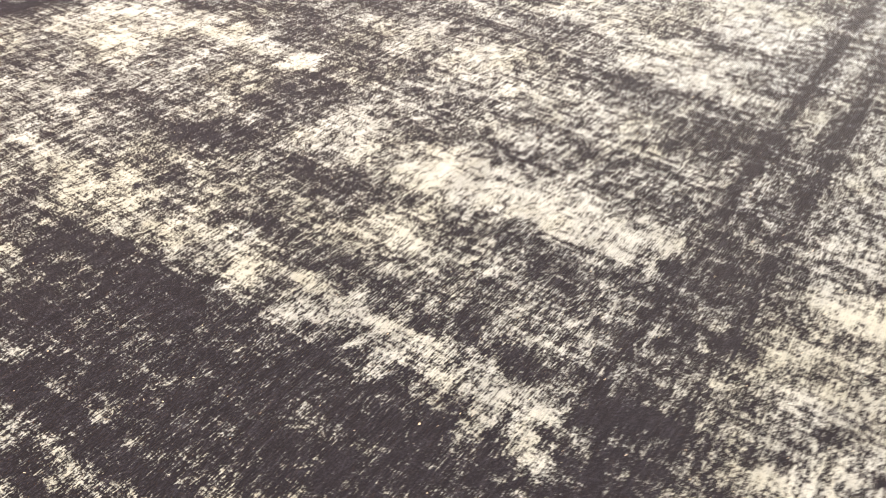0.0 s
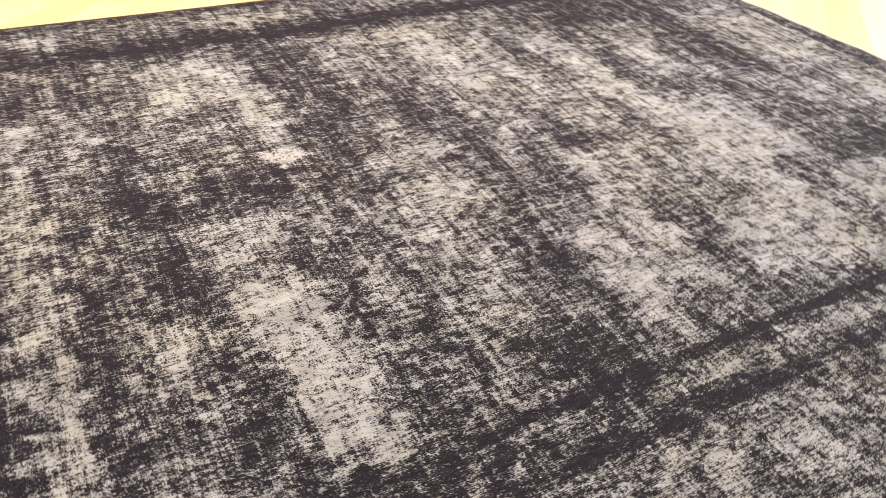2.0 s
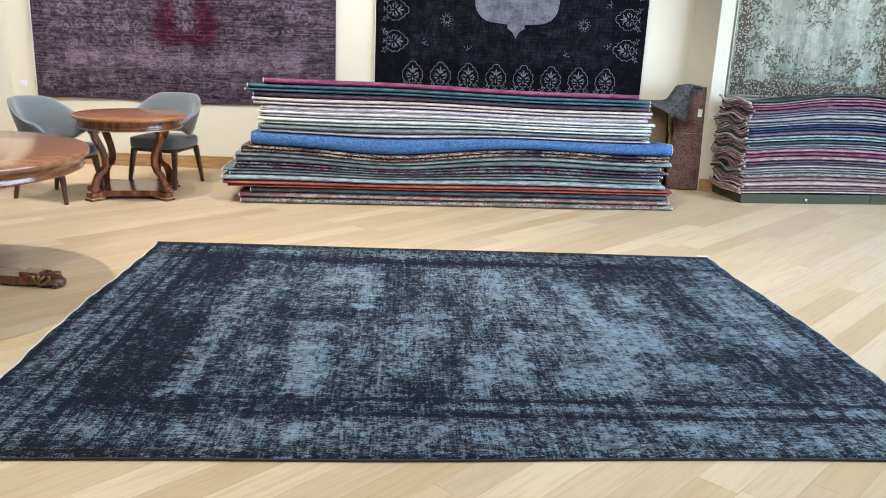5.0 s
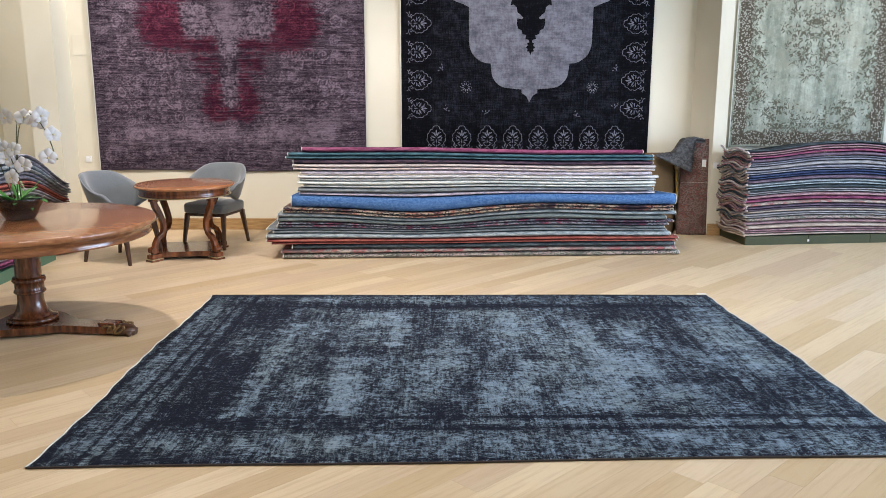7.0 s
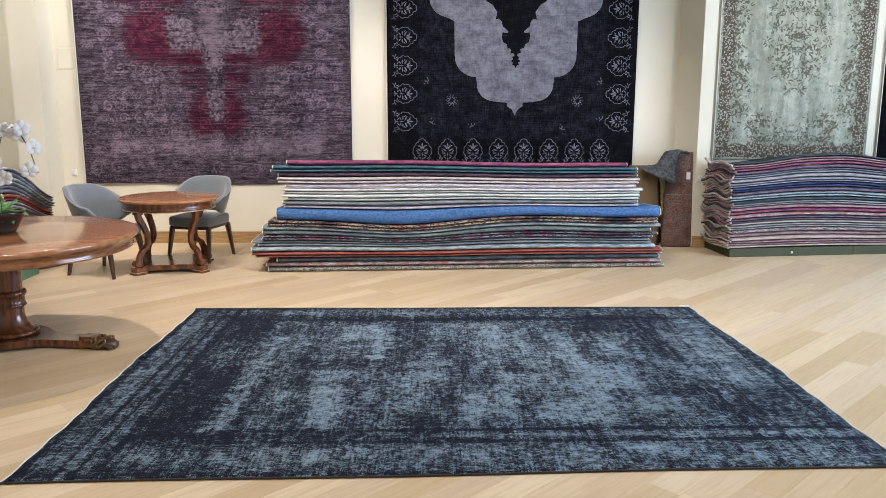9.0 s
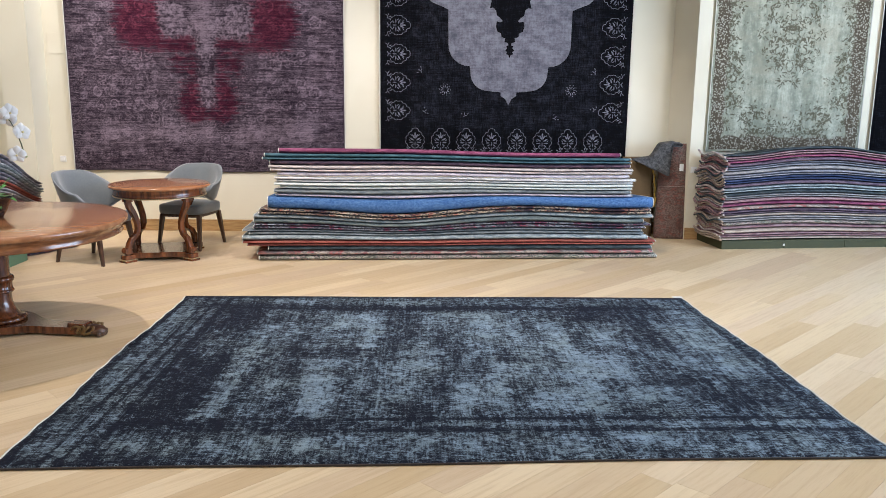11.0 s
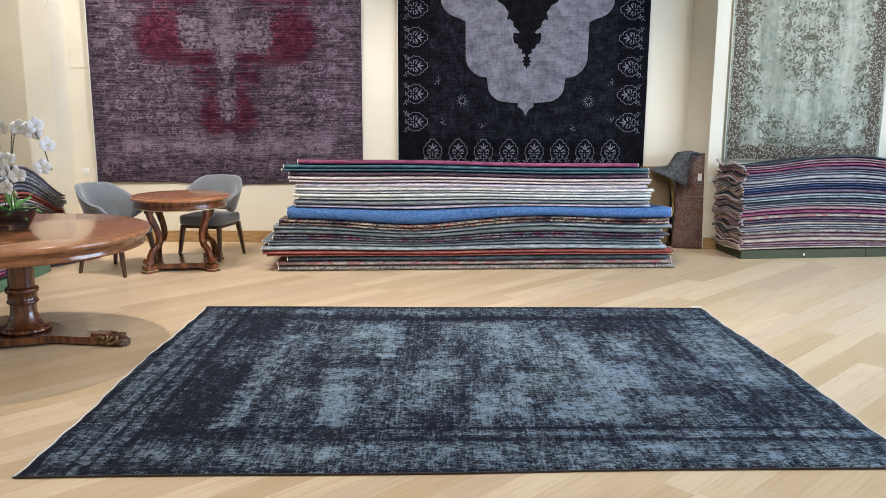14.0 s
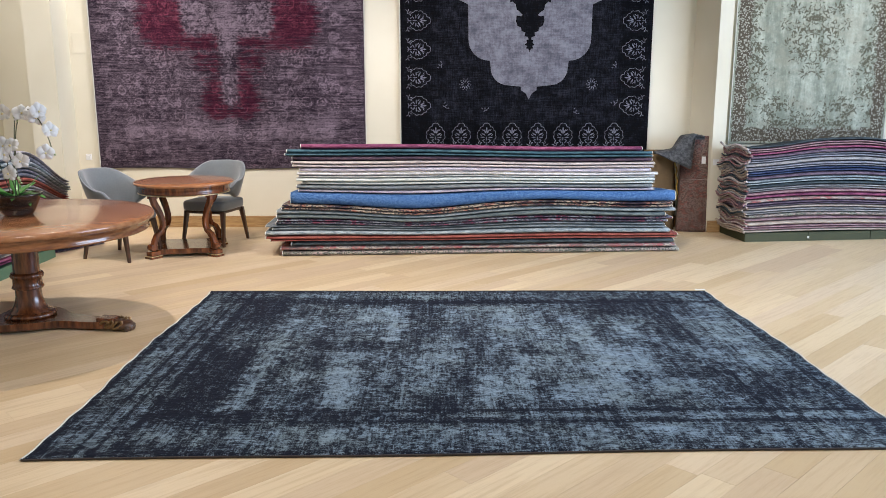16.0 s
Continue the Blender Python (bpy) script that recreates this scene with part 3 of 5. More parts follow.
PILE = pose(-1.447, 4.372, 0, 0, 0, 3.2)
h = 0.0
for k, (wool, u0, u1, t) in enumerate(MAIN):
    t *= 1.035
    rnd = random.Random(k)
    folded_rug(PILE, u0 + rnd.uniform(-0.02, 0.02), u1 + rnd.uniform(-0.02, 0.02), 0.10 * h + rnd.uniform(0, 0.025), 0.85, h, h + t - 0.002, wool, main_sag, "rugs stacked against the back wall", "in a tall stack", k, back=0.13)
    h += t


def plinth(name, m, length, depth, high, label, paint=GREEN):
    thing = empty(name, m, label, "plinth")
    n = max(1, round(length / 0.72))
    part("top_board", box(0.01, length - 0.01, 0.012, depth, high - 0.015, high), paint, thing)
    for i in range(n):
        a, b = length * i / n, length * (i + 1) / n
        part("front_panel", box(a + 0.002, b - 0.002, 0.0, 0.012, 0.0, high - 0.001, 0.002, 1), paint, thing)
    for x in (0.0, length - 0.012):
        part("side_panel", box(x, x + 0.012, 0.013, depth, 0.0, high - 0.016, 0.002, 1), paint, thing)
    part("latch", box(length / n - 0.012, length / n + 0.012, -0.005, 0.0, high * 0.3, high * 0.55, 0.002, 1), SEAM, thing, "small white clip")


EAST = pose(3.364, 5.113, 0, 0, 0, 6.0)
plinth("green_plinth", EAST, 2.15, 0.60, 0.095, "dark green painted low plinth under folded rugs")
RIGHT = [("sand", 0.03), ("mauve", 0.05), ("sand", 0.045), ("mauve", 0.045), ("floral", 0.045), ("stone", 0.05), ("sand", 0.035), ("violet", 0.05), ("rose", 0.04), ("magenta", 0.045), ("mauve", 0.04), ("stone", 0.05),
         ("slate", 0.035), ("silver", 0.06), ("violet", 0.045), ("navy", 0.06), ("lavender", 0.05), ("stone", 0.045), ("lavender", 0.05), ("violet", 0.04), ("magenta", 0.035), ("mauve", 0.05), ("slate", 0.03)]


def east_sag(u, h):
    return 0.095 * h * smoothstep(0.0, 0.9, u) - 0.09 * h * smoothstep(1.15, 2.0, u) + 0.012 * math.sin(2.6 * u + 3 * h) * min(1, h * 2) * float(smoothstep(0, 0.3, u))


h = 0.097
for k, (wool, t) in enumerate(RIGHT):
    t *= 0.90
    rnd = random.Random(50 + k)
    u0 = -0.02 + rnd.uniform(-0.02, 0.03)
    ob = folded_rug(EAST, u0, 2.12, -0.012 + rnd.uniform(0, 0.02), 0.57, h, h + t - 0.002, wool, east_sag, "rugs stacked on the east plinth", "on a green plinth", 50 + k, False, 0.12, 0.026)
    layers = max(1, round(t / 0.024))
    for i in range(layers):
        mid = h + t * (i + 0.5) / layers
        turn = 3.1 * noise.noise((mid * 3.1, 4.0, 1.0)) + 5.0 * mid
        amp = (0.022 + 0.016 * noise.noise((mid * 6.0, 2.0, 8.0))) * min(1.0, (mid - 0.09) * 8)
        reach = 0.035 + 0.05 * noise.noise((mid * 9.0, 1.0, 3.0)) + rnd.uniform(-0.008, 0.008)
        path = [(u0 - reach * (0.35 + 0.65 * math.sin(min(1.0, v * 5) * 1.57)) - 0.012 * math.sin(9 * v + turn), v, mid + amp * math.sin(15 * v + turn) + 0.02 * (v < 0.03) * rnd.uniform(-0.4, 0.6)) for v in np.linspace(-0.012, 0.56, 26)]
        part("folded_end", tube(path, t / layers * rnd.uniform(0.36, 0.5), 8), WOOL[rnd.choice(("sand", "sand", "blush", "mauve", "stone", "rose", "slate", "sand"))], ob, "curled pale rug end", True)
    h += t

WEST = pose(-3.65, 2.35, 0, 0, 0, 90)
plinth("green_plinth", WEST, 2.03, 1.22, 0.10, "mid green painted low plinth along the side wall", MINT)


def west_sag(u, h):
    return -0.37 * h * float(smoothstep(1.6, 2.6, u)) + 0.008 * math.sin(3 * u)


h = 0.115
for k, (wool, t, u1) in enumerate([("magenta", 0.06, 1.98), ("rose", 0.06, 1.99), ("plum", 0.06, 2.0), ("stone", 0.06, 1.98), ("wine", 0.07, 2.0), ("stone", 0.06, 2.03), ("silver", 0.07, 2.06), ("sand", 0.07, 2.02),
                                   ("mauve", 0.07, 2.36), ("stone", 0.07, 2.42), ("brick", 0.07, 2.44), ("lavender", 0.08, 2.46), ("silver", 0.08, 2.48), ("lavender", 0.08, 2.5)]):
    folded_rug(WEST, 0.0, u1, 0.01, 1.2, h, h + t - 0.002, wool, west_sag, "rugs stacked along the side wall", "with its end drooping", 90 + k)
    h += t
folded_rug(pose(-3.72, 4.5, 0.0, 0, 0, 62), 0.0, 0.6, 0.0, 0.5, 0.0, 0.055, "wine", lambda u, h: 0.0, "", "lying on the oak floor", 120)

# ---- rugs leaning in the corner ----
RUSSET = patterned("wool_russet", (0.085, 0.052, 0.045), (0.20, 0.085, 0.070), (0.21, 0.15, 0.125), 22, 0.7)
CHARCOAL = woven("wool_charcoal", (0.040, 0.040, 0.042), (0.115, 0.115, 0.115), 26, (1, 1, 1))


def leaning():
    thing = empty("leaning_rug", pose(2.825, 5.77, 0.0, -2.2, 0, -6), "russet patterned rug folded upright, leaning by the pillar", "rug")
    rings = []
    for i in range(25):
        z = 1.09 * i / 24
        w = 0.36 - 0.05 * z
        wob = 0.012 * noise.noise((z * 4, 1, 7))
        rings.append([(x * w + 0.02 * z + wob, y, z) for x, y in ((0.02, 0.0), (0.30, -0.014), (0.7, -0.010), (0.97, 0.0), (1.0, 0.03), (0.98, 0.09), (0.5, 0.11), (0.02, 0.10), (0.0, 0.05))])
    part("folded_body", loft(rings), RUSSET, thing, smooth=True)
    part("crease", box(0.02, 0.31, -0.022, -0.012, 0.60, 0.606, 0.002, 1), WOOL["rose"], thing)
    part("selvedge", tube([(0.362 - 0.03 * z + 0.012 * noise.noise((z * 4, 1, 7)), -0.006, z) for z in np.linspace(0.005, 1.05, 30)], 0.006, 6), WOOL["sand"], thing, "pale bound edge", True)
    part("price_tag", box(0.235, 0.28, -0.030, -0.023, 0.78, 0.86, 0.002, 1), WHITE, thing, "small white paper tag")
    other = empty("leaning_rug", pose(2.475, 5.83, 0.0, -4, 0, 4), "rolled rug with brown back and golden edge, leaning", "rug")
    rings = [[(0.36 * x + 0.015 * math.sin(5 * z), y, z) for x, y in ((0, 0.05), (0.15, 0.0), (0.5, -0.03), (0.85, 0.0), (1, 0.06), (0.8, 0.12), (0.2, 0.12))] for z in np.linspace(0, 0.93, 18)]
    part("rolled_body", loft(rings), BACKING, other, smooth=True)
    gold = plain("golden_yarn", (0.45, 0.30, 0.07), 0.85, 0, 90, 0.3, 0.5)
    part("golden_edge", tube([(0.335 + 0.03 * math.sin(4 * z) + 0.008 * math.sin(47 * z), -0.012, z) for z in np.linspace(0.35, 0.8, 30)], [0.006 + 0.005 * math.sin(1.9 * k) ** 2 for k in range(30)], 8), gold, other, "frayed golden edge", True)
    flap = empty("draped_rug", pose(2.60, 5.70, 0.0), "dark grey rug corner draped over the leaning rugs", "rug")
    ribs = []
    for i in range(41):
        s = i / 40
        x = -0.07 + 0.53 * s
        top = 0.905 + 0.08 * s + 0.135 * float(smoothstep(0.34, 0.58, s)) - 0.03 * float(smoothstep(0.8, 1.0, s))
        low = 0.895 - 0.165 * min(1.0, s / 0.7) + 0.325 * float(smoothstep(0.755, 0.79, s))
        ribs.append([(x, 0.0 - 0.02 * math.sin(3 * s + k), low + (top - low) * k / 5) for k in range(6)] + [(x, 0.12, top + 0.012), (x, 0.14, top - 0.01)] + [(x, 0.014 - 0.02 * math.sin(3 * s + k), low + (top - 0.016 - low) * k / 5) for k in (5, 4, 3, 2, 1, 0)])
    part("draped_corner", loft(ribs), CHARCOAL, flap, smooth=True)


leaning()

# ---- rugs hung on the walls ----


def hung(label, x0, x1, z0, z1, y, wear, material, nx=150, ny=150, wave=0.006, figure=None):
    """A wall rug in its own upright frame: x across, y up from its lower edge, face outwards."""
    thing = empty("wall_rug", pose(x0, y, z0, 90, 0, 0), label, "wall rug", "rugs hung on the walls")
    w, hh = x1 - x0, z1 - z0

    def place(u, v):
        return w * u, hh * v + 0.008 * np.sin(9 * u) * (1 - v), 0.012 + wave * (1 - v) * np.sin(17 * u + 3 * v) + 0.003 * np.sin(41 * u)
    sheet("woven_face", nx, ny, place, lambda u, v: wear(w * u, hh * v, w, hh), material, thing, "", 0.008, figure and (lambda u, v: figure(w * u, hh * v, w, hh)))
    for a in (0.0, 1.0):
        part("side_binding", tube([(w * a + (a - 0.5) * 0.008, hh * t, 0.014 + wave * (1 - t) * math.sin(17 * a + 3 * t) + 0.003 * math.sin(41 * a)) for t in np.linspace(0, 1, 60)], 0.006, 6), SEAM, thing, "pale bound edge", True)
    return thing


def red_material():
    n = Nodes("faded_mulberry_wool", 0.95)
    wear = n.attribute("wear")
    weft = n.noise(1.0, (3, 60, 1), 4, 0.7)
    stripe = n.noise(1.0, (1.3, 40, 1), 4, 0.75)
    blot = n.noise(1.0, (15, 17, 1), 6, 0.8)
    cloud = n.noise(1.0, (1.6, 3.0, 1), 4, 0.65)
    grit = n.noise(1.0, (120, 120, 1), 2)
    cell = n.add("ShaderNodeTexVoronoi", Vector=n.coords((5.5, 5.5, 1)), Scale=1.0)
    figure = n.attribute("figure")
    curl = n.ramp(n.math("ABSOLUTE", n.math("SINE", n.math("MULTIPLY_ADD", blot, 14.0, n.math("MULTIPLY", cell.outputs["Distance"], 16.0)))), 0.0, 0.5)
    v = n.math("MULTIPLY_ADD", n.math("SUBTRACT", weft, 0.5), 1.3, n.math("MULTIPLY_ADD", n.math("SUBTRACT", grit, 0.5), 1.7, 0.20))
    v = n.math("MULTIPLY_ADD", n.math("SUBTRACT", blot, 0.5), 1.35, v)
    v = n.math("MULTIPLY_ADD", n.math("SUBTRACT", cloud, 0.5), 0.55, n.math("MULTIPLY_ADD", curl, 0.22, v))
    v = n.math("MULTIPLY_ADD", n.math("MULTIPLY", figure, n.ramp(blot, 0.36, 0.58)), 0.62, v)
    m = n.ramp(n.math("MULTIPLY_ADD", n.math("SUBTRACT", stripe, 0.5), 2.4, n.math("MULTIPLY_ADD", n.math("SUBTRACT", blot, 0.5), 2.4, wear)), 0.32, 0.85)
    v = n.math("MULTIPLY_ADD", n.math("MINIMUM", wear, 0.0), -0.28, v)
    ground = n.mix(n.ramp(v, 0.16, 1.0), (0.014, 0.008, 0.015), (0.205, 0.158, 0.194))
    red = n.mix(n.ramp(v, 0.15, 1.25), (0.024, 0.003, 0.011), (0.145, 0.036, 0.058))
    n.bsdf.inputs["Specular IOR Level"].default_value = 0.12
    return n.finish(n.mix(m, ground, red), grit, 0.4, 0.003)


def red_wear(x, y, w, hh):
    c = np.abs(x - w / 2)

    def oval(cx, cy, rx, ry):
        return smoothstep(1.65, 0.5, np.hypot((c - cx) / rx, (y - cy) / ry))
    r = np.maximum(oval(0.72, 1.66, 0.34, 0.30), 0.88 * oval(0.14, 0.78, 0.19, 0.28))
    for q, a in (((0.40, 1.42, 0.34, 0.10), 0.85), ((0.20, 1.22, 0.22, 0.12), 0.72), ((0.15, 1.05, 0.12, 0.16), 0.68), ((0.70, 2.10, 0.42, 0.14), 0.7), ((0.8, 2.6, 0.3, 0.3), 0.6)):
        r = np.maximum(r, a * patch(c, y, *q, 0.1))
    for q, a in (((0.40, 1.70, 0.11, 0.15), 1.0), ((0.0, 0.98, 0.07, 0.24), 1.0), ((0.0, 1.42, 0.07, 0.16), 1.0), ((0.0, 1.75, 0.12, 0.2), 0.9), ((0.0, 0.44, 1.2, 0.10), 0.75), ((1.2, 1.2, 0.2, 1.0), 0.2)):
        r -= a * patch(c, y, *q, 0.09)
    return r + 0.1 * smoothstep(0.2, 0.0, y)


def red_figure(x, y, w, hh):
    rnd = random.Random(21)
    f, c = np.zeros_like(x), np.abs(x - w / 2)
    for i in range(11):
        for j in range(20):
            cx, cy = 0.15 * i + rnd.uniform(-0.04, 0.04), 0.42 + 0.155 * j + rnd.uniform(-0.04, 0.04)
            if cx > 1.27:
                continue
            r = rnd.uniform(0.045, 0.08)
            if rnd.random() < 0.5:
                rosette_on(f, c, y, cx, cy, r, rnd.choice((5, 6, 8)), rnd.uniform(0, 3), rnd.uniform(0.5, 1))
            else:
                scroll_on(f, c, y, cx, cy, r, rnd.choice((-2, 2, 1.6)), rnd.uniform(0, 6), rnd.uniform(0.5, 0.9))
    for j in range(16):
        rosette_on(f, c, y, 1.41, 0.16 + 0.235 * j, 0.062, 8, 0.3, 0.5)
    for i in range(9):
        rosette_on(f, c, y, 0.235 * i, 0.2, 0.065, 8, 0.2, 0.45)
    for cx, cy, r in ((0.0, 0.92, 0.16), (0.0, 1.38, 0.10), (0.40, 1.70, 0.17), (0.60, 1.80, 0.12), (0.18, 1.62, 0.10)):
        rosette_on(f, c, y, cx, cy, r, 12, 0.1, 1.0)
    return f


hung("faded mulberry red and grey overdyed rug hanging on the wall", -3.85, -0.755, 0.70, 3.75, 6.085, red_wear, red_material(), 430, 420, 0.006, red_figure)


def black_material():
    n = Nodes("black_overdyed_wool", 0.95)
    weft, warp, blot = n.noise(1.0, (6, 70, 1), 4, 0.7), n.noise(1.0, (70, 8, 1), 4, 0.7), n.noise(1.0, (9, 9, 1), 6, 0.75)
    grit = n.noise(1.0, (150, 150, 1), 2)
    v = n.math("ADD", n.math("ADD", weft, warp), n.math("ADD", n.math("MULTIPLY", blot, 1.4), n.math("MULTIPLY", grit, 0.8)))
    n.bsdf.inputs["Specular IOR Level"].default_value = 0.12
    fade = n.math("MULTIPLY_ADD", n.attribute("wear"), 0.17, v)
    return n.finish(n.mix(n.ramp(fade, 2.04, 3.15), (0.0012, 0.0012, 0.0024), (0.038, 0.040, 0.055)), grit, 0.4, 0.003)


def silver_material(name, a, b):
    n = Nodes(name, 0.95)
    weft, warp, blot = n.noise(1.0, (5, 60, 1), 4, 0.7), n.noise(1.0, (50, 7, 1), 4, 0.7), n.noise(1.0, (5, 6, 1), 6, 0.8)
    v = n.math("ADD", n.math("MULTIPLY", n.math("ADD", weft, warp), 0.65), n.math("MULTIPLY", blot, 2.2))
    n.bsdf.inputs["Specular IOR Level"].default_value = 0.12
    return n.finish(n.mix(n.ramp(v, 1.3, 2.2), a, b), weft, 0.3, 0.003)


def black_wear(x, y, w, hh):
    """The inner field is washed a little paler than the border round it."""
    return smoothstep(0.30, 0.40, np.minimum(np.minimum(x, w - x), y))


BLACK = black_material()
black_rug = hung("black overdyed rug with grey medallion hanging on the wall", -0.345, 2.515, 0.86, 3.75, 6.085, black_wear, BLACK, 90, 90)
FIELD = silver_material("silver_field", (0.066, 0.066, 0.083), (0.185, 0.185, 0.22))
MOTIF = silver_material("motif_grey", (0.06, 0.06, 0.08), (0.24, 0.24, 0.28))


def flat(points, z, bm=None):
    bm = bm or bmesh.new()
    top = [bm.verts.new((x, y, z)) for x, y in points]
    low = [bm.verts.new((x, y, z - 0.004)) for x, y in points]
    n = len(top)
    bm.faces.new(top)
    for i in range(n):
        bm.faces.new((top[i], low[i], low[(i + 1) % n], top[(i + 1) % n]))
    bmesh.ops.recalc_face_normals(bm, faces=bm.faces)
    return bm


def both(half):
    return half + [(-x, y) for x, y in half[::-1] if x > 1e-4]


def arc(cx, cy, r, a0, a1, n=8):
    return [(cx + r * math.cos(radians(a0 + (a1 - a0) * i / n)), cy + r * math.sin(radians(a0 + (a1 - a0) * i / n))) for i in range(n + 1)]


# the grey medallion field: stepped lobes that narrow to a pendant, heights from the rug's lower edge
MED_X = 1.468
lower = [(0.0, 0.63), (0.035, 0.70), (0.09, 0.735), (0.09, 0.775), (0.20, 0.785)] + arc(0.24, 0.99, 0.20, -90, 0) + [(0.45, 1.065)] + arc(0.46, 1.30, 0.235, -90, 0) + [(0.70, 1.68), (0.76, 1.71)] + arc(0.78, 1.93, 0.2, -70, 30) + [(0.97, 2.9)]
lower = [(MED_X + s * x, y) for s, half in ((1, lower), (-1, lower[:0:-1])) for x, y in half]
part("medallion_field", flat(lower, 0.026), FIELD, black_rug, "pale silver grey medallion ground")
inner = [(0.0, 1.16), (0.016, 1.195), (0.042, 1.20), (0.030, 1.225), (0.055, 1.245), (0.030, 1.262), (0.040, 1.29), (0.014, 1.30), (0.022, 1.325), (0.062, 1.335), (0.052, 1.375), (0.095, 1.39), (0.105, 1.43), (0.145, 1.45), (0.160, 1.50), (0.155, 1.56), (0.105, 1.552), (0.085, 1.565), (0.12, 1.60), (0.155, 1.625), (0.165, 1.68), (0.20, 1.71), (0.235, 1.70), (0.215, 1.78), (0.27, 1.86), (0.34, 1.90), (0.40, 2.05), (0.60, 2.4), (0.62, 2.88)]
inner = [(MED_X + s * x, y) for s, half in ((1, inner), (-1, inner[:0:-1])) for x, y in half]
part("dark_pendant", flat(inner, 0.030), BLACK, black_rug, "black central medallion")


def ribbon(points, width, bm):
    """A thin flat line of yarn through the points, in the plane of the rug."""
    pts = [Vector((x, y, 0)) for x, y in points]
    left, right = [], []
    for i, p in enumerate(pts):
        d = (pts[min(i + 1, len(pts) - 1)] - pts[max(i - 1, 0)]).normalized()
        side = Vector((-d.y, d.x, 0)) * width / 2
        left.append(bm.verts.new(p + side))
        right.append(bm.verts.new(p - side))
    for i in range(len(pts) - 1):
        bm.faces.new((left[i], right[i], right[i + 1], left[i + 1]))


def petal(bm, x, y, angle, length, width):
    """A slim leaf of yarn."""
    c, q = math.cos(radians(angle)), math.sin(radians(angle))
    pts = [(0, 0), (0.35, 0.5), (0.7, 0.4), (1, 0), (0.7, -0.4), (0.35, -0.5)]
    bm.faces.new([bm.verts.new((x + length * p * c - width * r * q, y + length * p * q + width * r * c, 0)) for p, r in pts][::-1])


def palmette():
    bm = bmesh.new()
    for s in (1, -1):
        # a scalloped ogee outline, broken as worn yarn is
        knots = [(0.0, 0.262), (0.040, 0.222), (0.078, 0.182), (0.100, 0.128), (0.088, 0.074), (0.050, 0.040), (0.072, 0.004), (0.118, -0.022)]
        for (ax, ay), (bx, by) in zip(knots, knots[1:]):
            dx, dy = bx - ax, by - ay
            ribbon([(s * (ax + dx * t + 0.30 * dy * -math.sin(math.pi * t) * 0.9), ay + dy * t + 0.30 * dx * math.sin(math.pi * t) * 0.9) for t in np.linspace(0.02, 0.95, 7)], 0.0055, bm)
        for x, y, a, size in ((0.004, 0.140, 62, 0.062), (0.012, 0.120, 30, 0.062), (0.018, 0.098, 0, 0.052), (0.014, 0.082, -34, 0.045), (0.03, 0.172, 35, 0.034), (0.05, 0.110, 48, 0.034), (0.012, 0.030, 40, 0.04), (0.03, 0.0, 150, 0.036), (0.085, 0.02, 70, 0.034), (0.10, 0.012, 20, 0.03)):
            petal(bm, s * x, y, a if s > 0 else 180 - a, size, size * 0.27)
    petal(bm, 0, 0.150, 90, 0.07, 0.018)
    petal(bm, 0, 0.060, 90, 0.05, 0.012)
    petal(bm, 0, 0.000, 90, 0.05, 0.010)
    return bm


first = part("palmette", palmette(), MOTIF, black_rug, "grey line palmette")
first.matrix_basis = pose(0.40, 0.10, 0.026)


def again(ob, m):
    made = new(ob.name.split(".")[0], ob.data)
    made.parent = ob.parent
    made.matrix_basis = m
    return tagged(made, "grey line palmette")


for i in range(1, 8):
    again(first, pose(0.40 + 0.295 * i, 0.10, 0.026))
for i in range(8):
    again(first, pose(0.08, 0.56 + 0.315 * i, 0.026, 0, 0, -90))
    again(first, pose(2.78, 0.56 + 0.315 * i, 0.026, 0, 0, 90))


def rosette():
    bm = bmesh.new()
    for k in range(10):
        a = 36 * k + 8
        petal(bm, 0.020 * math.cos(radians(a)), 0.020 * math.sin(radians(a)), a, 0.036, 0.011)
        petal(bm, 0.062 * math.cos(radians(a + 18)), 0.062 * math.sin(radians(a + 18)), a + 100, 0.016, 0.008)
    return bm


for x in (0.74, 2.19):
    part("rosette", rosette(), MOTIF, black_rug, "grey yarn rosette").matrix_basis = pose(x, 0.80, 0.026)


def sprig():
    bm = bmesh.new()
    for k, (x, y, a) in enumerate(((0, 0, 40), (0.02, 0.022, 95), (0.022, 0.018, 10), (0.05, 0.03, 60), (-0.01, 0.03, 120))):
        petal(bm, x, y, a, 0.036 - 0.003 * k, 0.011)
    return bm


for x, y, a in ((0.48, 0.56, -60), (2.45, 0.56, 20), (0.95, 0.49, 0), (1.98, 0.49, -50), (0.47, 0.98, 60), (2.46, 0.98, 60)):
    part("sprig", sprig(), MOTIF, black_rug, "grey yarn sprig").matrix_basis = pose(x, y, 0.026, 0, 0, a)


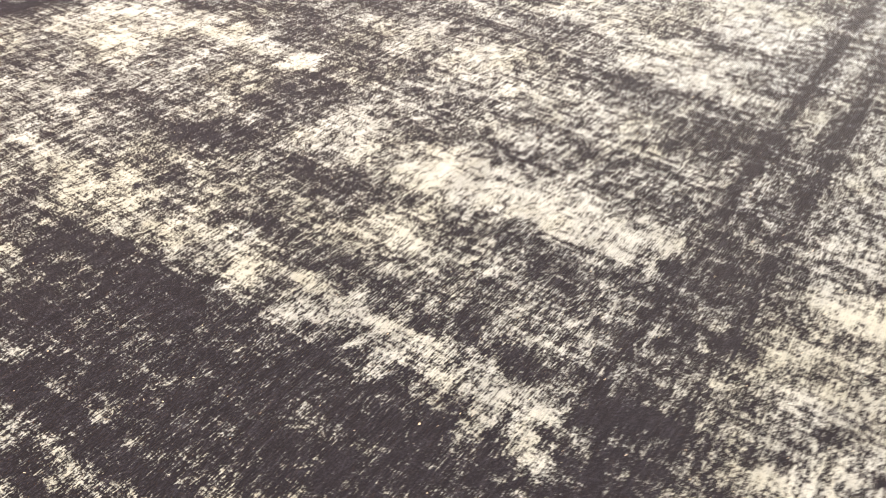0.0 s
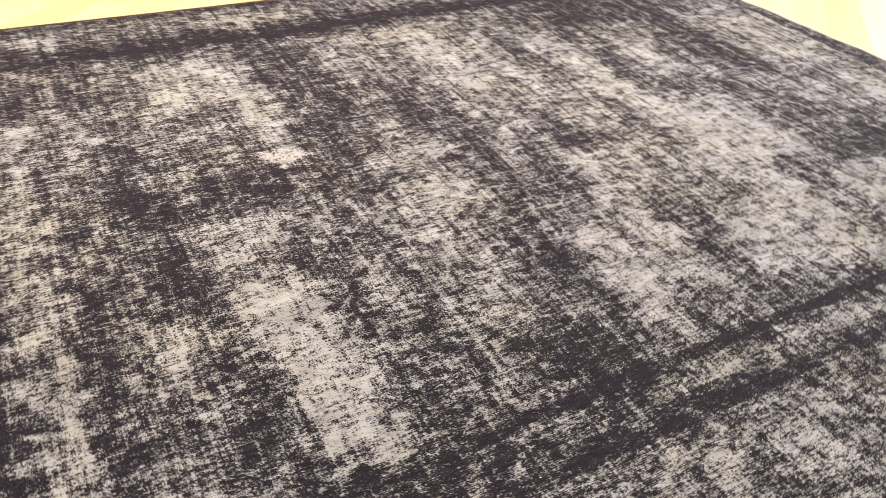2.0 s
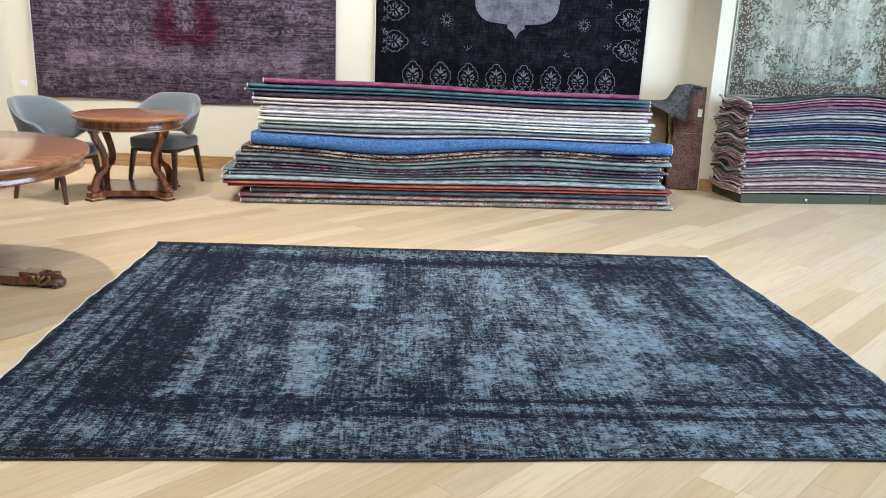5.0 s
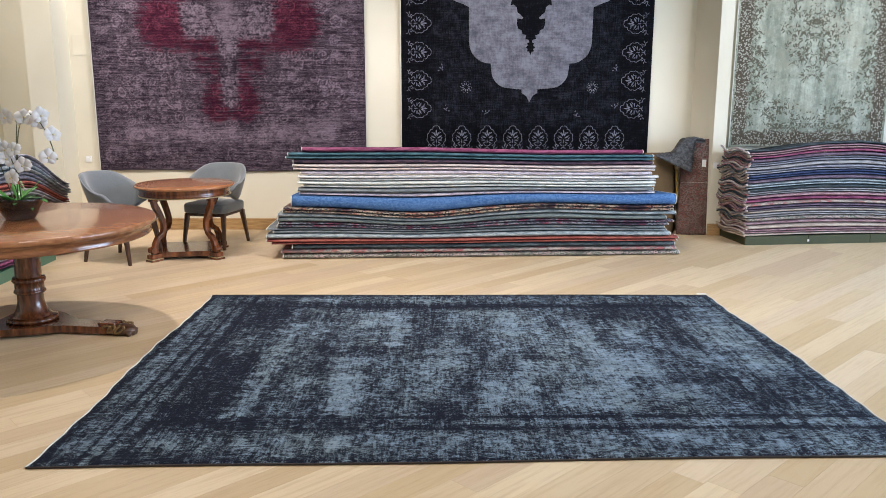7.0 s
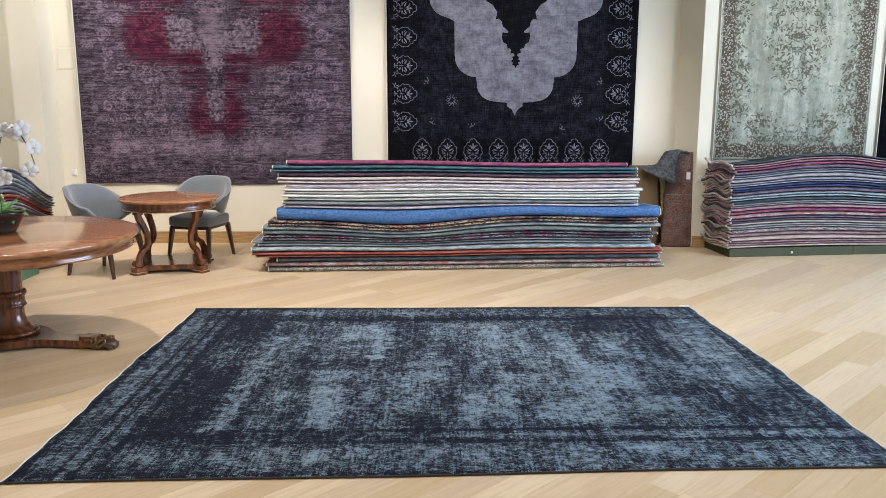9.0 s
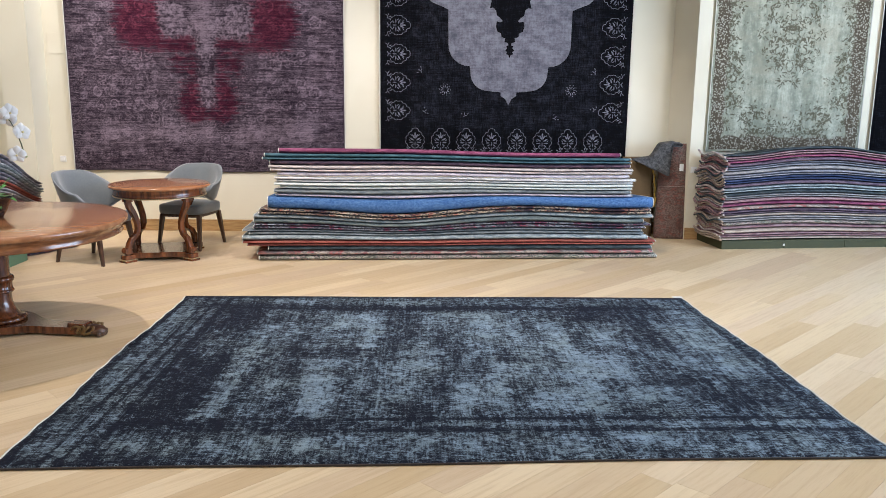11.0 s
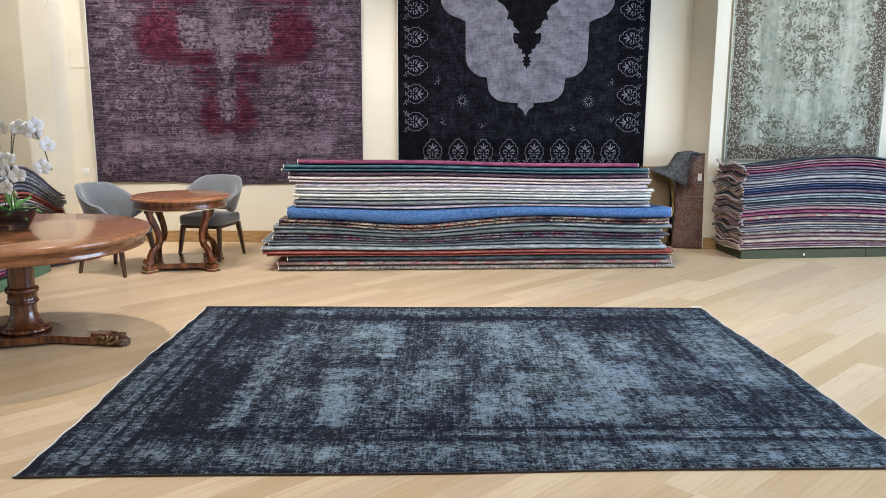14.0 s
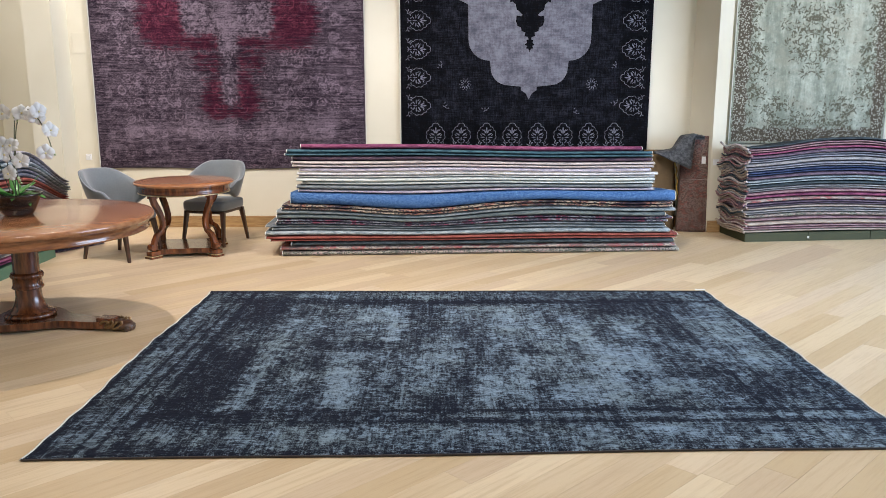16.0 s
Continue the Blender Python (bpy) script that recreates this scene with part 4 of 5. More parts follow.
def green_material():
    n = Nodes("pale_sage_wool", 0.95)
    wear = n.attribute("wear")
    c1 = n.add("ShaderNodeTexVoronoi", Vector=n.coords((50, 50, 1)), Scale=1.0)
    blot, fine = n.noise(1.0, (11, 11, 1), 7, 0.85), n.noise(1.0, (60, 60, 1), 4, 0.75)
    # upright streaks of reflected light, painted into the pale wool colour
    light_streaks = n.noise(1.0, (4, 0.6, 1), 5, 0.75)
    grit = n.noise(1.0, (150, 150, 1), 2)
    figure = n.attribute("figure")
    tufts = n.math("MULTIPLY_ADD", n.math("SUBTRACT", fine, 0.5), 1.5, n.math("MULTIPLY_ADD", n.math("SUBTRACT", blot, 0.5), 1.6, n.math("MULTIPLY_ADD", wear, 0.35, figure)))
    flower = n.math("MULTIPLY", n.ramp(tufts, 0.34, 0.85), 0.85)
    pale = n.mix(n.ramp(n.math("MULTIPLY_ADD", n.math("SUBTRACT", blot, 0.5), 0.8, light_streaks), 0.36, 0.70), (0.205, 0.222, 0.172), (0.47, 0.475, 0.385))
    pale = n.mix(n.math("MULTIPLY", n.ramp(n.noise(1.0, (2.6, 3.4, 1), 4, 0.7), 0.46, 0.66), 0.5), pale, (0.34, 0.315, 0.235))
    pale = n.mix(n.math("MULTIPLY", n.ramp(grit, 0.4, 0.7), 0.35), pale, (0.20, 0.21, 0.17))
    col = n.mix(flower, pale, (0.070, 0.060, 0.036))
    dots = n.ramp(n.math("MULTIPLY_ADD", n.math("SUBTRACT", fine, 0.5), 0.8, c1.outputs["Distance"]), 0.50, 0.30)
    border = n.mix(dots, (0.085, 0.068, 0.048), (0.33, 0.32, 0.265))
    col = n.mix(n.ramp(wear, 0.75, 1.0), col, border)
    n.bsdf.inputs["Specular IOR Level"].default_value = 0.12
    return n.finish(col, grit, 0.4, 0.003)


def green_wear_and_glare(x, y, w, hh):
    edge = np.minimum(np.minimum(x, w - x), y)
    c, d = np.abs(x - w / 2), y
    ring = np.hypot(c / 0.50, (d - 1.5) / 0.98)
    # the dip near ring 1 paints the glare on the pale band as colour
    r = 0.10 + 0.30 * np.exp(-((ring - 1.38) / 0.2) ** 2) + 0.26 * smoothstep(0.85, 0.5, ring) - 0.25 * np.exp(-((ring - 1.02) / 0.13) ** 2)
    r = r + (1.0 - r) * smoothstep(0.24, 0.15, edge + 0.015 * np.sin(25 * (x + y)))
    return np.where(edge < 0.02, 0.2, r)


def green_figure(x, y, w, hh):
    rnd = random.Random(8)
    f, c = np.zeros_like(x), np.abs(x - w / 2)
    for k in range(900):
        cx, cy = rnd.uniform(0, w / 2), rnd.uniform(0.05, hh)
        ring = math.hypot(cx / 0.50, (cy - 1.5) / 0.98)
        want = 0.85 * math.exp(-((ring - 1.40) / 0.2) ** 2) + 0.75 * (ring < 0.75) + (0.5 if min(w / 2 - cx, cy) < 0.3 else 0.0) + 0.03
        if rnd.random() > want:
            continue
        r = rnd.uniform(0.016, 0.034)
        if rnd.random() < 0.55:
            rosette_on(f, c, y, cx, cy, r, 5, rnd.uniform(0, 6), rnd.uniform(0.6, 1.0))
        for q in range(rnd.randint(2, 5)):
            t = rnd.uniform(0, math.tau)
            leaf_on(f, c, y, cx + 1.5 * r * math.cos(t), cy + 1.5 * r * math.sin(t), 0.9 * r, t, rnd.uniform(0.6, 1.0))
    return f


hung("pale sage green rug with brown floral border hanging on the wall", 3.41, 5.18, 0.99, 3.75, 5.935, green_wear_and_glare, green_material(), 280, 420, 0.006, green_figure)
hung("black overdyed rug hanging on the wall of the east bay", 5.31, 6.8, 0.80, 3.75, 5.935, lambda x, y, w, hh: 0 * x, BLACK, 30, 30)

# ---- furniture ----


def ring_top(r, z0, z1, lip=0.012):
    return [(r * 0.2, z0), (r - 0.05, z0), (r - 0.03, z0 + 0.006), (r - 0.022, z0 + 0.02), (r - lip * 0.7, z0 + 0.028), (r - 0.006, z0 + 0.035), (r, z0 + (z1 - z0) * 0.62), (r - 0.002, z1 - 0.010), (r - 0.008, z1 - 0.002), (r - 0.02, z1), (r * 0.3, z1)]


def big_table():
    t = empty("round_table", pose(-2.753, 2.11, 0, 0, 0, 0), "large round polished mahogany pedestal table with brass paw feet", "table")
    t.scale = (0.9605, 0.9605, 1.048)
    part("tabletop", lathe([(0.3, 0.690), (0.872, 0.690), (0.884, 0.694), (0.890, 0.704), (0.890, 0.716), (0.884, 0.727), (0.874, 0.730), (0.3, 0.730)], 128), TOP_WOOD, t, "reddish polished veneer top", True)
    part("apron", lathe([(0.3, 0.622), (0.838, 0.622), (0.850, 0.624), (0.856, 0.632), (0.850, 0.640), (0.852, 0.682), (0.862, 0.6895), (0.3, 0.6895)], 128), RIM_WOOD, t, smooth=True)
    part("column", lathe([(0.10, 0.62), (0.112, 0.62), (0.106, 0.60), (0.104, 0.44), (0.104, 0.20), (0.108, 0.18), (0.120, 0.145), (0.143, 0.112), (0.168, 0.094), (0.172, 0.085)], 48), TABLE_WOOD, t, smooth=True).scale = (0.84, 0.84, 1)
    ripple = lambda a, k: 1 + 0.03 * abs(math.sin(14 * a))
    part("carved_collar", lathe([(0.09, 0.245), (0.114, 0.247), (0.124, 0.256), (0.118, 0.266), (0.112, 0.272), (0.112, 0.315), (0.124, 0.322), (0.130, 0.336), (0.122, 0.354), (0.09, 0.358)], 112, None, ripple), TABLE_WOOD, t, smooth=True).scale = (0.84, 0.84, 1)
    part("carved_base_ring", lathe([(0.10, 0.062), (0.190, 0.062), (0.202, 0.070), (0.200, 0.084), (0.182, 0.095), (0.10, 0.098)], 112, None, ripple), TABLE_WOOD, t, smooth=True).scale = (0.84, 0.84, 1)
    angles = (-12, 116, -132)
    outline = []
    for i in range(120):
        a = 360 * i / 120
        near = min(abs((a - b + 180) % 360 - 180) for b in angles)
        r = 0.235 + 0.42 * math.exp(-(near / 9.5) ** 2) + 0.10 * math.exp(-(near / 26) ** 2)
        outline.append((r * math.cos(radians(a)), r * math.sin(radians(a))))
    part("platform", loft([[(x, y, z) for x, y in outline] for z in (0.014, 0.018, 0.056, 0.061)]), TABLE_WOOD, t)
    for b in angles:
        m = pose(0, 0, 0, 0, 0, b)
        bm = box(0.56, 0.69, -0.050, 0.050, 0.014, 0.082, 0.006)
        toe = bmesh.new()
        block = part("leg_end", bm, TABLE_WOOD, t)
        block.matrix_basis = m
        bmesh.ops.create_uvsphere(toe, u_segments=20, v_segments=12, radius=1.0)
        for v in toe.verts:
            x, y, z = v.co
            v.co = (0.735 + 0.095 * x, 0.062 * y * (1 + 0.25 * x), 0.036 + 0.036 * z * (1 - 0.25 * x) + 0.008 * math.sin(22 * y) * max(0, x))
        for k in (-1.5, -0.5, 0.5, 1.5):
            got = bmesh.ops.create_uvsphere(toe, u_segments=10, v_segments=8, radius=0.020)["verts"]
            bmesh.ops.translate(toe, verts=got, vec=(0.810 - 0.012 * abs(k), 0.026 * k, 0.021))
        paw = part("paw_foot", toe, DARK_WOOD, t, "carved dark lion paw foot", True)
        paw.matrix_basis = m
        for s in (-1, 1):
            curl = [(0.63 + 0.045 * q - 0.028 * math.cos(9 * q), s * (0.058 + 0.006 * math.sin(7 * q)), 0.045 + 0.026 * math.sin(8 * q)) for q in np.linspace(0, 2.6, 28)]
            orn = part("brass_scroll", tube(curl, [0.010 - 0.002 * abs(math.sin(i)) for i in range(28)], 8), BRASS, paw, "aged brass scroll ornament", True)


big_table()


def rect_sweep(path, half_width):
    """A bent rail of rectangular section in the plane of x and z: (x, z, thickness) rows."""
    rings = []
    for i, (x, z, t) in enumerate(path):
        a, b = path[max(i - 1, 0)], path[min(i + 1, len(path) - 1)]
        d = Vector((b[0] - a[0], b[1] - a[1])).normalized()
        n = Vector((-d.y, d.x)) * t / 2
        w = half_width
        rings.append([(x + n.x, -w, z + n.y), (x + n.x * 1.12, -w * 0.5, z + n.y * 1.12), (x + n.x * 1.12, w * 0.5, z + n.y * 1.12), (x + n.x, w, z + n.y), (x - n.x, w, z - n.y), (x - n.x, -w, z - n.y)])
    return loft(rings)


def small_table():
    t = empty("round_table", pose(-2.44, 4.65, 0, 0, 0, 11), "small round mahogany table with four scroll legs", "table")
    part("tabletop", lathe([(0.2, 0.690), (0.462, 0.690), (0.474, 0.694), (0.480, 0.703), (0.478, 0.714), (0.466, 0.720), (0.2, 0.720)], 96), TOP_WOOD, t, "reddish polished veneer top", True)
    part("apron", lathe([(0.2, 0.615), (0.425, 0.615), (0.436, 0.618), (0.440, 0.626), (0.434, 0.634), (0.434, 0.68), (0.445, 0.6895), (0.2, 0.6895)], 96), TABLE_WOOD, t, smooth=True)
    part("brass_line", lathe([(0.3, 0.607), (0.438, 0.607), (0.441, 0.610), (0.438, 0.614), (0.3, 0.614)], 96), PALE_BRASS, t, "thin brass line", True)
    leg = [(0.375, 0.615, 0.055), (0.378, 0.57, 0.06), (0.365, 0.53, 0.065), (0.335, 0.48, 0.060), (0.305, 0.42, 0.054), (0.285, 0.36, 0.050), (0.283, 0.30, 0.048), (0.305, 0.25, 0.048), (0.362, 0.21, 0.052), (0.385, 0.17, 0.055), (0.398, 0.13, 0.06), (0.402, 0.10, 0.07), (0.400, 0.075, 0.08)]
    for k in range(4):
        m = pose(0, 0, 0, 0, 0, 45 + 90 * k)
        bm = rect_sweep([(x, z, q * 0.82) for x, z, q in leg], 0.026)
        got = part("leg", bm, TABLE_WOOD, t, "S-shaped scroll leg")
        got.matrix_basis = m
        got.modifiers.new("round", "BEVEL").width = 0.004
        part("capital", box(0.342, 0.415, -0.034, 0.034, 0.575, 0.614, 0.005), TABLE_WOOD, got)
        scroll = bmesh.new()
        bmesh.ops.create_cone(scroll, cap_ends=True, segments=20, radius1=0.030, radius2=0.030, depth=0.066, matrix=pose(0.425, 0, 0.108, 90, 0, 0))
        part("scroll", scroll, TABLE_WOOD, got)
        part("foot_block", box(0.355, 0.462, -0.044, 0.044, 0.0267, 0.070, 0.006), TABLE_WOOD, got)
        part("brass_strip", box(0.343, 0.476, -0.054, 0.054, 0.0212, 0.0265, 0.001, 1), PALE_BRASS, got, "thin brass strip")
        part("foot_pad", box(0.345, 0.474, -0.052, 0.052, 0.0, 0.021, 0.004), TABLE_WOOD, got)
    outline = []
    for i in range(96):
        a = 360 * i / 96
        near = min(abs((a - b + 180) % 360 - 180) for b in (45, 135, 225, 315))
        r = 0.27 + 0.105 * math.exp(-(near / 16) ** 2)
        outline.append((r * math.cos(radians(a)), r * math.sin(radians(a))))
    part("platform", loft([[(x, y, z) for x, y in outline] for z in (0.030, 0.036, 0.074, 0.080)]), TABLE_WOOD, t)


small_table()


def tub_chair(m, label):
    c = empty("tub_chair", m, label, "chair", "chairs by the small table")
    rings = []
    for z, k in ((0.372, 0.95), (0.378, 0.99), (0.41, 1.0), (0.445, 1.0), (0.460, 0.97), (0.467, 0.86), (0.471, 0.4)):
        ring = []
        for i in range(40):
            a = math.tau * i / 40
            ca, sa = math.cos(a), math.sin(a)
            e = 0.40
            ring.append((0.252 * k * math.copysign(abs(ca) ** e, ca), -0.045 + 0.262 * k * math.copysign(abs(sa) ** e, sa), z))
        rings.append(ring)
    part("seat", loft(rings), VELVET, c, "flat grey velvet cushion", True)
    rings, rim = [], []
    n = 52
    for i in range(n + 1):
        s = -1 + 2 * i / n
        f = abs(s)
        a = radians(90 + 122 * s)
        low = 0.485 + 0.06 * float(smoothstep(0.72, 1.0, f))
        top = 0.85 - 0.02 * f - 0.16 * float(smoothstep(0.25, 0.85, f)) - 0.075 * float(smoothstep(0.84, 1.0, f))
        lean = 0.06 * (1 - 0.55 * f)
        hgt = (top - low) / 2
        thick = 0.030 + 0.008 * float(smoothstep(0.6, 0.9, f))
        if f > 0.92:
            thick *= math.sqrt(max(0.06, 1 - ((f - 0.92) / 0.08) ** 2))
        ring = []
        for k in range(18):
            b = math.tau * k / 18
            dr = thick * math.copysign(abs(math.cos(b)) ** 0.75, math.cos(b))
            dz = hgt * math.copysign(abs(math.sin(b)) ** 0.4, math.sin(b))
            out = lean * dz / hgt
            ring.append(((0.262 + dr + out) * math.cos(a), -0.01 + (0.262 + dr + out) * math.sin(a), low + hgt + dz))
        rings.append(ring)
        rim.append(((0.262 + lean + thick * 0.55) * math.cos(a), -0.01 + (0.262 + lean + thick * 0.55) * math.sin(a), top - 0.006))
    part("backrest", loft(rings), VELVET, c, "curved wraparound grey back", True)
    part("piping", tube(rim[2:-2], 0.006, 8), PIPING, c, "pale grey piping along the rim", True)
    part("seat_frame", box(-0.215, 0.215, -0.26, 0.19, 0.335, 0.369, 0.008), DARK_WOOD, c)
    for sx, sy in ((-1, -1), (1, -1), (-1, 1), (1, 1)):
        a, b = Vector((0.205 * sx, -0.035 + 0.20 * sy, 0.362)), Vector((0.235 * sx, -0.035 + 0.265 * sy, 0.0))
        rings = []
        for q in range(5):
            p, r = a.lerp(b, q / 4), 0.025 - 0.0028 * q
            rings.append([(p.x + r * dx, p.y + r * dy, p.z) for dx, dy in ((-1, -0.7), (-0.7, -1), (0.7, -1), (1, -0.7), (1, 0.7), (0.7, 1), (-0.7, 1), (-1, 0.7))])
        part("leg", loft(rings), DARK_WOOD, c, "tapered dark wooden leg")
    return c


tub_chair(pose(-2.29, 5.20, 0, 0, 0, -14), "grey velvet tub chair facing the small round table")
tub_chair(pose(-3.03, 4.43, 0, 0, 0, 70), "grey velvet tub chair turned sideways beside the table")

# ---- orchid in a bowl on the big table ----


def orchid():
    rnd = random.Random(4)
    petal_m = plain("orchid_white", (0.82, 0.81, 0.80), 0.55, 0, 40, 0.06, 0.1)
    leaf_m = plain("orchid_leaf", (0.07, 0.24, 0.04), 0.35, 0, 25, 0.25, 0.1)
    stem_m = plain("orchid_stem", (0.06, 0.07, 0.03), 0.6, 0, 40, 0.3, 0.2)
    bud_m = plain("orchid_bud", (0.35, 0.42, 0.22), 0.5, 0, 30, 0.2, 0.1)
    heart_m = plain("orchid_heart", (0.70, 0.60, 0.32), 0.5, 0, 60, 0.3, 0.1)
    soil = plain("bark_chips", (0.035, 0.026, 0.022), 0.9, 0, 40, 1.4, 0.9)
    stone = plain("pale_pebble", (0.42, 0.38, 0.33), 0.6, 0, 50, 0.4, 0.2)
    glass = Nodes("smoked_glass", 0.05)
    glass.bsdf.inputs["Transmission Weight"].default_value = 0.9
    glass = glass.finish((0.16, 0.12, 0.11))
    pot = empty("orchid_bowl", pose(-2.785, 2.145, 0.765), "white orchid in a smoked glass bowl on the table", "potted plant")
    part("bowl", lathe([(0.075, 0.0), (0.092, 0.004), (0.112, 0.04), (0.140, 0.10), (0.160, 0.135), (0.165, 0.150), (0.158, 0.150), (0.150, 0.135), (0.128, 0.09), (0.10, 0.05), (0.05, 0.045)], 48), glass, pot, "dark smoked glass bowl", True)
    bm = bmesh.new()
    for i in range(170):
        up = rnd.random()
        a, r = rnd.uniform(0, math.tau), (0.075 + 0.045 * up) * rnd.random() ** 0.25
        got = bmesh.ops.create_icosphere(bm, subdivisions=1, radius=rnd.uniform(0.012, 0.022))["verts"]
        bmesh.ops.translate(bm, verts=got, vec=(r * math.cos(a), r * math.sin(a), 0.062 + 0.05 * up))
    part("bark_bed", bm, soil, pot)
    for i in range(14):
        pebble = bmesh.new()
        bmesh.ops.create_icosphere(pebble, subdivisions=2, radius=rnd.uniform(0.009, 0.015))
        for v in pebble.verts:
            v.co.z *= 0.6
        up, a = rnd.random(), math.tau * i / 14 + rnd.uniform(-0.15, 0.15)
        part("pebble", pebble, stone, pot, "small pale pebble", True).location = ((0.088 + 0.042 * up) * math.cos(a), (0.088 + 0.042 * up) * math.sin(a), 0.066 + 0.052 * up)

    def blade(length, width, droop, m):
        rings = []
        for i in range(11):
            t = i / 10
            w = width * math.sin(math.pi * min(1, 0.12 + 0.88 * t)) ** 0.6 * (1 if t < 0.97 else 0.3)
            z = 0.55 * length * t - droop * t * t
            rings.append([(-w, length * t, z + 0.25 * w), (0, length * t, z), (w, length * t, z + 0.25 * w), (w, length * t, z + 0.25 * w + 0.003), (0, length * t, z + 0.003), (-w, length * t, z + 0.25 * w + 0.003)])
        ob = part("leaf", loft(rings), leaf_m, pot, "glossy green strap leaf", True)
        ob.matrix_basis = m
    for k in range(11):
        blade(rnd.uniform(0.13, 0.24), rnd.uniform(0.022, 0.036), rnd.uniform(-0.06, 0.12), pose(0.03 * math.cos(k), 0.03 * math.sin(k), 0.11, 0, 0, 33 * k + rnd.uniform(-12, 12)))

    bloom = bmesh.new()
    for k, (lng, wid, ang) in enumerate(((0.046, 0.022, 90), (0.044, 0.030, 10), (0.044, 0.030, 170), (0.042, 0.020, 225), (0.042, 0.020, 315))):
        rot = pose(0, 0, 0, 0, 0, ang - 90)
        rows = []
        for i in range(7):
            t = i / 6
            w = wid * math.sin(math.pi * (0.1 + 0.86 * t)) ** 0.7
            rows.append([bloom.verts.new(rot @ Vector((w * q, lng * t + 0.003, 0.010 * math.sin(2.4 * t) - 0.010 * q * q - 0.001 * k))) for q in (-1, -0.5, 0, 0.5, 1)])
        for a, b in zip(rows, rows[1:]):
            for i in range(4):
                bloom.faces.new((a[i], a[i + 1], b[i + 1], b[i]))
    petals = bpy.data.meshes.new("petals")
    bloom.to_mesh(petals)
    bloom.free()
    petals.materials.append(petal_m)
    petals.polygons.foreach_set("use_smooth", [True] * len(petals.polygons))
    lip = bmesh.new()
    bmesh.ops.create_uvsphere(lip, u_segments=10, v_segments=8, radius=0.006)
    lip_me = bpy.data.meshes.new("lip")
    lip.to_mesh(lip_me)
    lip.free()
    lip_me.materials.append(heart_m)

    stems = [((0.02, 0, 0.11), (0.0, 0.01, 0.55), (0.06, -0.02, 0.98), (0.27, -0.05, 0.66), (0.31, -0.07, 0.42)),
             ((0.0, 0.02, 0.11), (-0.06, 0.0, 0.42), (-0.08, -0.03, 0.66), (0.02, -0.08, 0.44), (0.09, -0.11, 0.24)),
             ((-0.02, -0.01, 0.11), (-0.10, -0.03, 0.45), (-0.16, -0.05, 0.70), (-0.13, -0.10, 0.52), (-0.14, -0.13, 0.38)),
             ((0.0, -0.01, 0.11), (0.0, 0.02, 0.45), (0.02, 0.03, 0.62), (0.05, 0.0, 0.72), (0.05, -0.02, 0.66))]
    for s, pts in enumerate(stems):
        ctrl = [Vector(p) for p in pts]

        def curve(t):
            q = ctrl[:]
            while len(q) > 1:
                q = [a.lerp(b, t) for a, b in zip(q, q[1:])]
            return q[0]
        part("stem", tube([curve(i / 24) for i in range(25)], 0.0035, 6), stem_m, pot, "thin dark flower stem", True)
        for k in range(6 if s < 3 else 2):
            t = 0.46 + 0.10 * k if s < 3 else 0.80 + 0.06 * k
            p = curve(t) + Vector(((-1) ** k * rnd.uniform(0.015, 0.06), rnd.uniform(-0.05, 0.0), rnd.uniform(-0.03, 0.03)))
            fl = new("flower", petals)
            fl.parent = pot
            fl.matrix_basis = pose(*p, 70 + rnd.uniform(-25, 25), rnd.uniform(-25, 25), rnd.uniform(-40, 60))
            fl.scale = (1.22, 1.22, 1.22)
            tagged(fl, "white moth orchid bloom")
            dot = new("lip", lip_me)
            dot.parent = fl
            dot.location = (0, -0.004, 0.010)
        for k in range(3):
            bud = bmesh.new()
            bmesh.ops.create_uvsphere(bud, u_segments=8, v_segments=6, radius=0.011 - 0.002 * k)
            ob = part("bud", bud, bud_m, pot, "small green flower bud", True)
            ob.location = curve(0.97) + Vector((0.012 * k, -0.008 * k, -0.016 * k))


orchid()


def wall_plate(x, y, z, label):
    t = empty("wall_switch", pose(x, y, z), label, "switch")
    part("plate", box(-0.034, 0.034, -0.010, 0.0, -0.034, 0.034, 0.003), WHITE, t)
    part("rocker", box(-0.019, 0.019, -0.016, -0.0105, -0.019, 0.019, 0.002), WHITE, t)


wall_plate(-3.99, 6.1, 0.83, "square white switch plate on the cream wall")
wall_plate(3.21, 5.72, 0.80, "square white switch plate on the pillar")

panel = empty("access_panel", pose(-3.967, 6.1, 2.12), "flush cream access panel set in the wall", "panel")
part("panel_frame", box(-0.108, 0.108, -0.004, 0.0, -0.12, 0.12, 0.0015, 1), PLASTER, panel)
part("panel_door", box(-0.098, 0.098, -0.008, -0.0045, -0.11, 0.11, 0.0015, 1), PLASTER, panel)

# ---- oak planks ----
floor = bpy.data.objects["floor"]
TURN = 43.8
WIDE = 0.155


def clip(poly, keep, cut):
    out = []
    for a, b in zip(poly, poly[1:] + poly[:1]):
        if keep(a):
            out.append(a)
        if keep(a) != keep(b):
            out.append(a.lerp(b, cut(a, b)))
    return out


